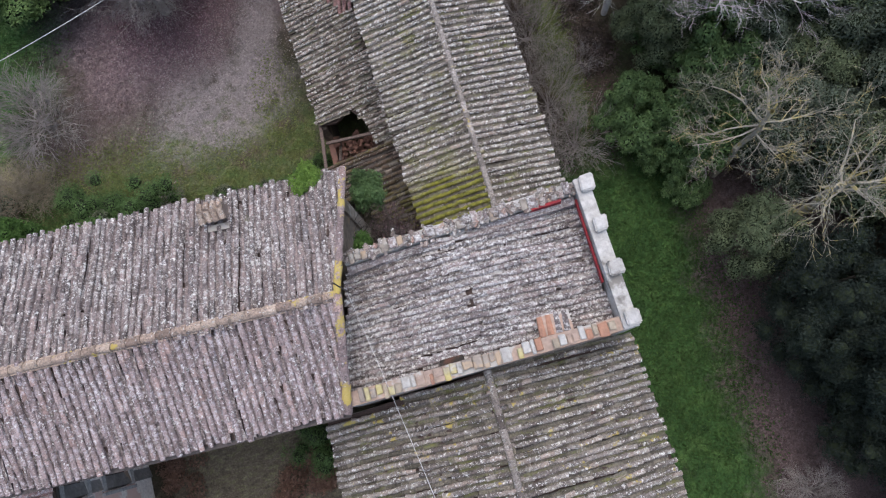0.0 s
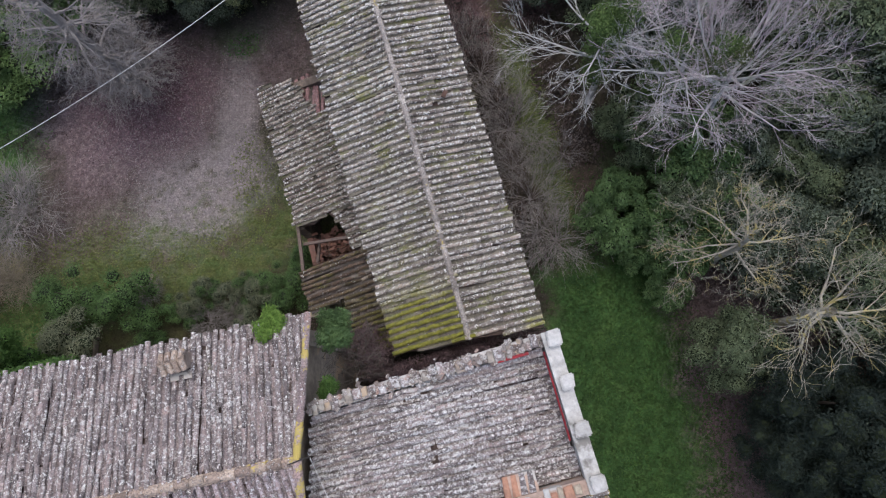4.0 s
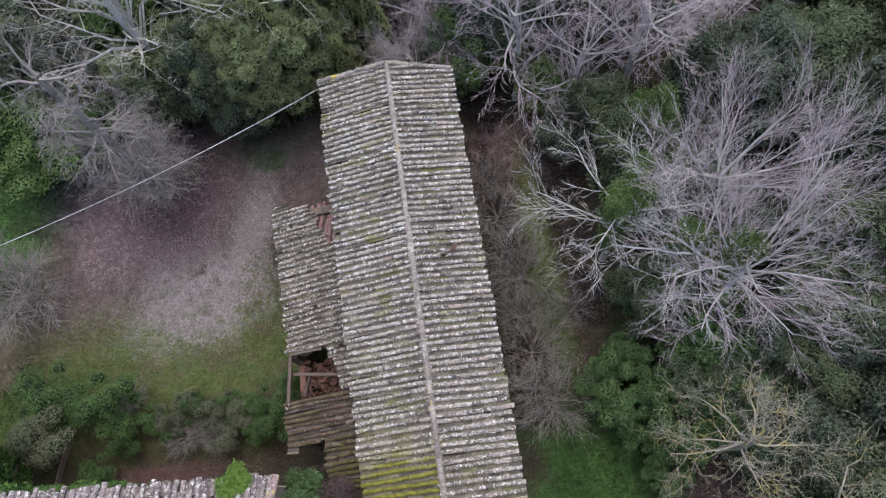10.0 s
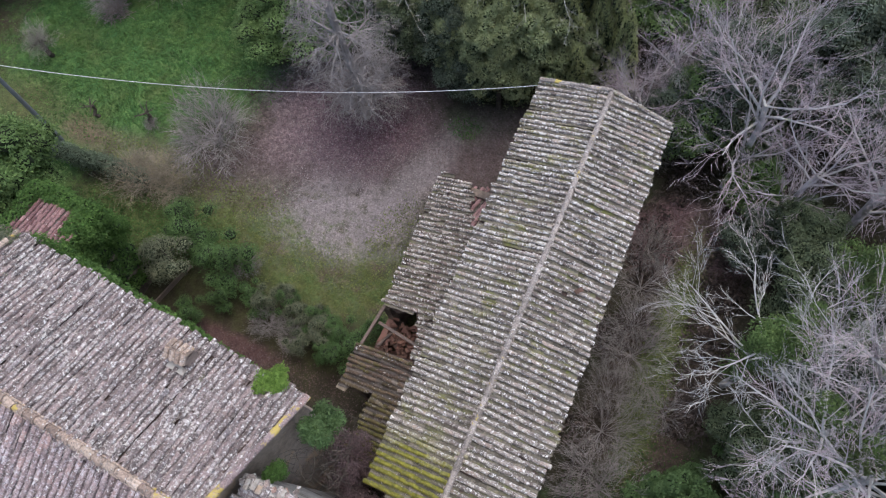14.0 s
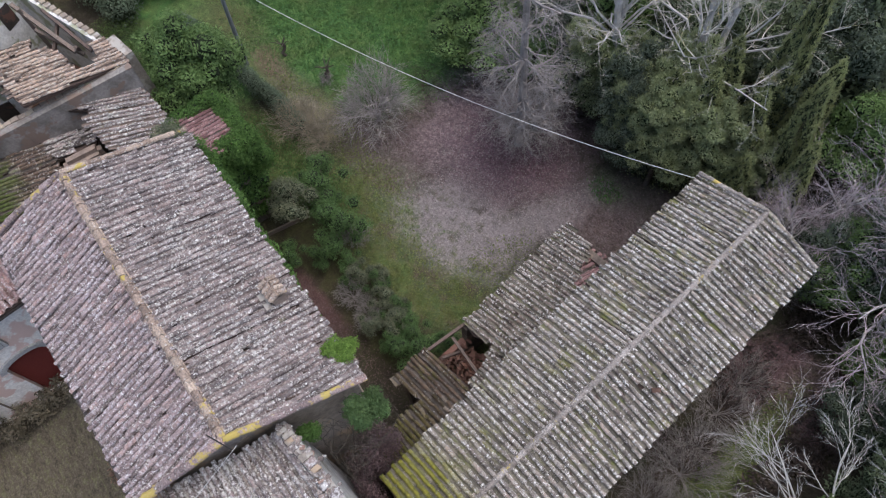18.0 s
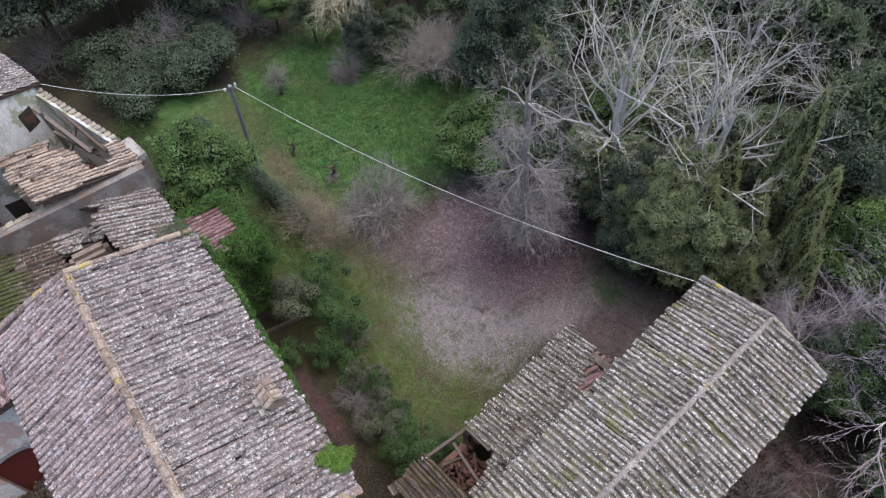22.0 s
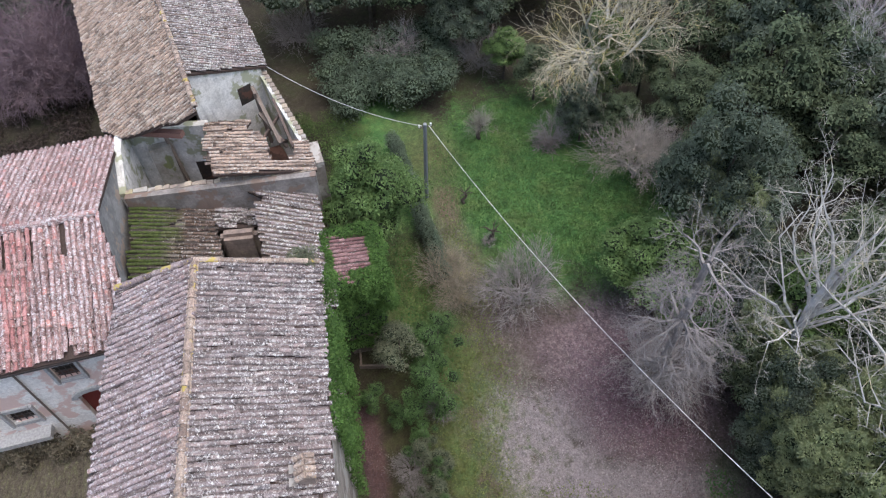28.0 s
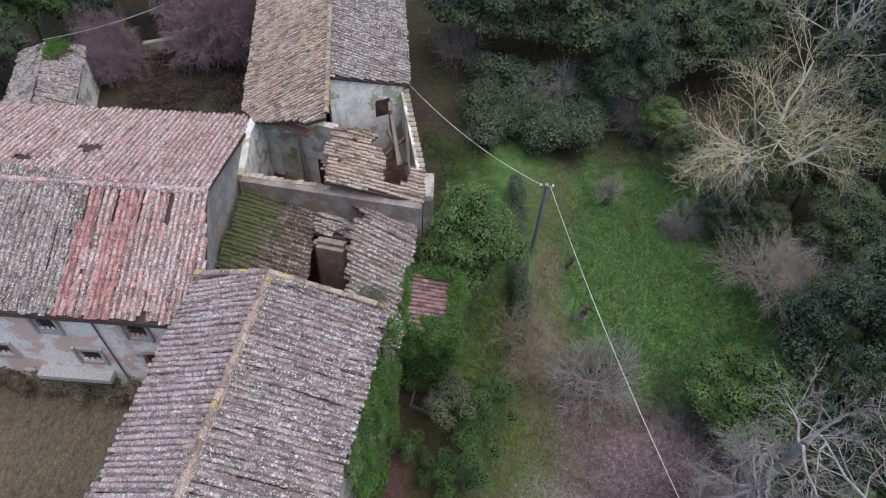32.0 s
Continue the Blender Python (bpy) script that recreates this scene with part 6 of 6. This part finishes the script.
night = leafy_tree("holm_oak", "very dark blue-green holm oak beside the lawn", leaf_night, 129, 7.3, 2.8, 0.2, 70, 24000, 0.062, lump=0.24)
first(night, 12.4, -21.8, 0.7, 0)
kinds = (holm, oak, holm, oak, laurel)
deep = (far_holm, far_oak)
for k, (x, y, s) in enumerate(WOOD):
    far = y > 10 or x > 19.5 or x < -37
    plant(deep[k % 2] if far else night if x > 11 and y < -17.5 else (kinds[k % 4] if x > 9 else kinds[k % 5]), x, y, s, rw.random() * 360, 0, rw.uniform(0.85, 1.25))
for k in range(14):
    x, y = rw.uniform(-45, 25), rw.uniform(11, 26)
    plant((pale, second, big)[k % 3], x, y, rw.uniform(0.8, 1.05), rw.random() * 360)

# brambles, hedge and ivy
g = random.Random(5)
ivy("undergrowth", "dry brown undergrowth and fallen twigs", dry_scrub, [(g.uniform(-37, -23), g.uniform(-33, -26.0), 0.1, 0.9, 0.9, 0.4) for _ in range(60)] + [(g.choice((5.9, 8.7)) + g.uniform(-0.5, 0.5), g.uniform(-12, 1.5), 0.1, 0.7, 0.8, 0.22) for _ in range(30)], 20000, 0.09, 20, "undergrowth")
ivy("bramble", "dense dark bramble thicket", leaf_bramble, [(g.uniform(-36.5, -29.5), g.uniform(-11.0, -3.0), g.uniform(0.7, 1.9), 1.1, 1.1, 0.8) for _ in range(60)], 26000, 0.085, 21, "bramble", 0.7)
ivy("bramble", "low bramble edging the far barn", tree_ivy_leaf, [(g.uniform(-31, -21.5), g.uniform(-13.0, -9.3), g.uniform(0.0, 0.35), 0.8, 0.7, 0.35) for _ in range(46)], 14000, 0.05, 22, "bramble")
ivy("hedge", "clipped narrow hedge grown patchy", leaf_bramble, [(-26.4 + 0.33 * k, -7.85 + 0.012 * k + g.uniform(-0.1, 0.1), 0.75, 0.46, 0.46, 0.62) for k in range(32)], 21000, 0.045, 23, "hedge", 0.8)
ivy("wall_ivy", "bright green ivy climbing the farmhouse wall", ivy_leaf, [(-11.6 + 0.2 * k + g.uniform(-0.2, 0.2), -12.6 + g.uniform(-0.1, 0.12) - 0.02 * k, g.uniform(1.0, 8.7), 0.45, 0.24, 0.55) for k in range(26) for _ in range(3)], 15000, 0.055, 24)
ivy("wall_ivy", "ivy wrapping the small hut", ivy_leaf, [(g.uniform(-15.7, -12.9), -10.6 + g.uniform(-0.2, 0.3), g.uniform(3.6, 5.3), 0.4, 0.3, 0.5) for _ in range(14)] + [(-12.95 + g.uniform(-0.2, 0.3), g.uniform(-12.6, -10.6), g.uniform(3.6, 5.4), 0.3, 0.4, 0.5) for _ in range(14)] + [(-15.6, g.uniform(-12.5, -10.7), 5.4, 0.35, 0.4, 0.3) for _ in range(6)] + [(-15.5 + 0.25 * k, -12.55 + g.uniform(-0.1, 0.1), 5.75, 0.25, 0.2, 0.2) for k in range(9)] + [(-13.2 + g.uniform(-0.1, 0.1), g.uniform(-12.5, -10.7), 5.6, 0.25, 0.25, 0.22) for _ in range(8)] + [(g.uniform(-15.5, -13.1), -10.8, 5.5, 0.25, 0.2, 0.2) for _ in range(8)], 19000, 0.055, 25)
ivy("wall_ivy", "thick green ivy mantling the hut's eaves", ivy_leaf, [(-15.5 + 0.24 * k, -10.62 + g.uniform(-0.08, 0.12), z + g.uniform(-0.1, 0.1), 0.36, 0.34, 0.3) for k in range(12) for z in (5.42, 4.9, 4.3)] + [(-12.98 + g.uniform(-0.08, 0.1), -12.3 + 0.24 * k, z + g.uniform(-0.1, 0.1), 0.3, 0.36, 0.3) for k in range(8) for z in (5.5, 5.0, 4.5)] + [(-13.2 + g.uniform(-0.06, 0.08), -12.3 + 0.24 * k, z + g.uniform(-0.15, 0.15), 0.22, 0.3, 0.35) for k in range(7) for z in (3.9, 3.2, 2.5, 1.8, 1.0)] + [(-15.55 + g.uniform(-0.1, 0.1), -12.4 + 0.25 * k, 5.62, 0.34, 0.34, 0.26) for k in range(8)], 24000, 0.06, 44, "ivy", 0.8)
ivy("wall_ivy", "blue-green ivy hanging over the farmhouse corner", leaf_shrub, [(-0.6 + g.uniform(-0.3, 0.3), -13.85 + g.uniform(-0.45, 0.4), g.uniform(7.5, 8.9), 0.22, 0.24, 0.28) for _ in range(16)], 4200, 0.045, 26)
ivy("wall_ivy", "small green tuft on the tower wall", ivy_leaf, [(-1.0 + g.uniform(-0.2, 0.25), -15.3 + g.uniform(-0.25, 0.1), g.uniform(7.9, 8.7), 0.2, 0.2, 0.22) for _ in range(6)], 1300, 0.045, 46)
ivy("roof_plant", "bright green plant growing from the roof tiles", leaf_bright, [(-1.95 + g.uniform(-0.28, 0.28), -13.45 + g.uniform(-0.3, 0.3), 9.28 + g.uniform(-0.03, 0.1), 0.2, 0.2, 0.12) for k in range(12)], 2200, 0.045, 27, "plant")
ivy("roof_plant", "tufts of green weeds along the roof edge", leaf_olive, [(-11.6 + g.uniform(-0.25, 0.35), -13.2 + g.uniform(-0.3, 0.3), 9.22, 0.3, 0.28, 0.2) for _ in range(9)] + [(-10.6 + 0.55 * k, -12.75 - 0.075 * k, 9.05, 0.12, 0.08, 0.07) for k in range(14)], 2600, 0.035, 28, "plant")
for x, y, seed in ((9.6, -6.7, 31), (9.9, -6.2, 32), (-25.2, 4.2, 33), (-25.6, 3.8, 43), (-25.0, 4.4, 44), (11.3, -8.2, 34), (11.4, -3.4, 35), (12.3, -8.6, 36)):
    ivy("tree_ivy", "ivy clump high in a bare tree", tree_ivy_leaf, [(x + g.uniform(-0.5, 0.5), y + g.uniform(-0.5, 0.5), g.uniform(3.0, 7.2), 0.42, 0.42, 0.55) for _ in range(12)], 4200, 0.05, seed)
ivy("roof_plant", "green ivy spreading over the far shed roof", ivy_leaf, [(-31.0 + g.uniform(-0.8, 0.8), -35.6 + g.uniform(-0.5, 0.6), 3.9, 0.5, 0.5, 0.2) for _ in range(9)], 3000, 0.06, 41, "ivy")
ivy("undergrowth", "reddish brown dry scrub in the yard", litter_scrub, [(g.uniform(-7.0, -4.2), g.uniform(-21.6, -20.3), 1.7, 0.5, 0.4, 0.4) for _ in range(22)] + [(g.uniform(-10.9, -9.6), g.uniform(-20.6, -19.4), 1.7, 0.35, 0.3, 0.35) for _ in range(10)], 9000, 0.05, 47, "undergrowth")
ivy("bramble", "brown dry bramble filling the gap beside the farmhouse", litter_leaf, [(g.uniform(-0.9, 0.2), g.uniform(-15.2, -13.6), g.uniform(1.5, 5.5), 0.4, 0.4, 0.5) for _ in range(26)], 7000, 0.04, 48, "bramble")
ivy("reeds", "strip of dry brown reeds along the facade", dry_stem, [(-10.9 + g.uniform(-0.35, 0.35), -20.8 - 0.3 * k, 1.9, 0.35, 0.3, 0.7) for k in range(40)], 9000, 0.07, 37, "reeds")
ivy("bramble", "purple-brown dry bramble between the barn and the tower", litter_leaf, [(g.uniform(-0.8, 4.7), g.uniform(-15.5, -14.95), g.uniform(4.4, 5.5), 0.4, 0.22, 0.3) for _ in range(44)], 15000, 0.032, 38, "bramble")

def vines():
    """Dry climbing stems hanging in the gap between the houses."""
    rr, v, f = random.Random(77), [], []
    for _ in range(40):
        p = Vector((rr.uniform(-0.8, 0.2), rr.uniform(-15.2, -14.0), rr.uniform(7.6, 8.8)))
        d, pts = Vector((rr.uniform(-0.2, 0.6), rr.uniform(-0.6, 0.2), -0.5)), [p]
        for _ in range(11):
            d = (d + Vector((rr.gauss(0, 0.5), rr.gauss(0, 0.5), rr.gauss(-0.1, 0.3)))).normalized()
            p = p + d * 0.3
            p.x, p.y = max(-1.2, min(0.35, p.x)), max(-15.3, min(-13.4, p.y))
            pts.append(p.copy())
        tube(v, f, pts, [0.008 - 0.0004 * k for k in range(len(pts))], 4)
    ob = raw("dry_vines", v, f, bark_dark, None, "tangle of dry grey climbing stems between the houses", "stuff")
    ob["category"] = "vines"


def brushwood():
    """A heap of cut branches lying on the lawn."""
    rr, v, f = random.Random(78), [], []
    for _ in range(110):
        a, r = rr.random() * 6.283, rr.random() * 0.75
        p = Vector((-24.4 + r * math.cos(a), 0.9 + r * math.sin(a), 0.05 + (0.9 - r) * 0.55 * rr.random()))
        d = Vector((rr.gauss(0, 1), rr.gauss(0, 1), rr.gauss(0.1, 0.25))).normalized()
        tube(v, f, [p - d * rr.uniform(0.2, 0.8), p, p + (d + Vector((0, 0, 0.15))) * rr.uniform(0.2, 0.9)], [0.016, 0.013, 0.005], 4)
    ob = raw("brushwood", v, f, bark_brown, None, "heap of cut brown branches on the lawn", "stuff")
    ob["category"] = "brushwood"


brushwood()
vines()


# ---- grass and fallen leaves ----
def scatter(name, label, mat, n, seed, zones, size, lift, up):
    q = np.random.default_rng(seed)
    w = np.array([a * b for _, _, a, b in zones])
    k = q.choice(len(zones), n, p=w / w.sum())
    Z = np.array(zones)[k]
    a, r = q.random(n) * 6.283, np.sqrt(q.random(n)) * (0.75 + 0.45 * q.random(n))
    c = np.stack([Z[:, 0] + Z[:, 2] * r * np.cos(a), Z[:, 1] + Z[:, 3] * r * np.sin(a), np.full(n, lift) + 0.03 * q.random(n)], 1)
    for j in range(n):
        c[j, 2] += 0.10 * noise.noise((c[j, 0] * 0.35, c[j, 1] * 0.35, 0)) - 0.03
    t = q.random(n) * 6.283
    L = size * q.uniform(0.5, 1.5, n)
    u = np.stack([np.cos(t) * L, np.sin(t) * L, up * L * q.random(n)], 1)
    s = np.stack([-np.sin(t) * L * 0.45, np.cos(t) * L * 0.45, 0.3 * L * q.normal(size=n)], 1)
    v = np.stack([c - u, c + s, c + u, c - s], 1).reshape(-1, 3)
    v[:, 2] = np.maximum(v[:, 2], -0.1)
    ob = raw(name, v.tolist(), [(4 * j, 4 * j + 1, 4 * j + 2, 4 * j + 3) for j in range(n)], mat, None, label, "stuff")
    ob["category"] = name.replace("_", " ")


scatter("grass", "short lawn grass blades", grass_blade, 32000, 51, [(-22, 0, 8, 6), (-15, -9, 5, 1.3), (-3.7, 0.5, 0.8, 0.6)], 0.045, 0.02, 1.2)
scatter("grass", "darker lawn grass beside the tower", dark_grass, 14000, 55, [(8.3, -18, 2.6, 8)], 0.045, 0.02, 1.2)
scatter("grass", "rough olive grass by the gravel", grass_olive, 11000, 54, [(-7.2, -8.5, 4.8, 1.4), (-4.4, -6.0, 1.0, 2.4), (-16.5, -6.2, 4.0, 1.0), (-11.5, -7.0, 2.5, 1.4), (7.4, -6.2, 0.8, 5.0)], 0.036, 0.015, 1.0)
scatter("fallen_leaves", "purple-brown fallen leaves", litter_leaf, 22000, 52, [(-9.0, -0.6, 4.8, 3.2), (-12.5, -5.0, 3.5, 2.2), (-2.4, -0.4, 2.2, 2.2), (7, -1.8, 2.5, 2), (8.5, -8.6, 0.9, 3), (12, -24, 2.5, 10), (-7.5, -12.4, 4.5, 0.5), (-4, -12.5, 3, 0.7)], 0.032, 0.015, 0.3)
scatter("fallen_leaves", "pale dry leaves over gravel", pale_litter, 8000, 53, [(-6.6, -4.4, 3.6, 2.6), (-4.7, -2.2, 1.0, 2.0), (-8.0, -1.0, 3.6, 3.0)], 0.028, 0.012, 0.2)
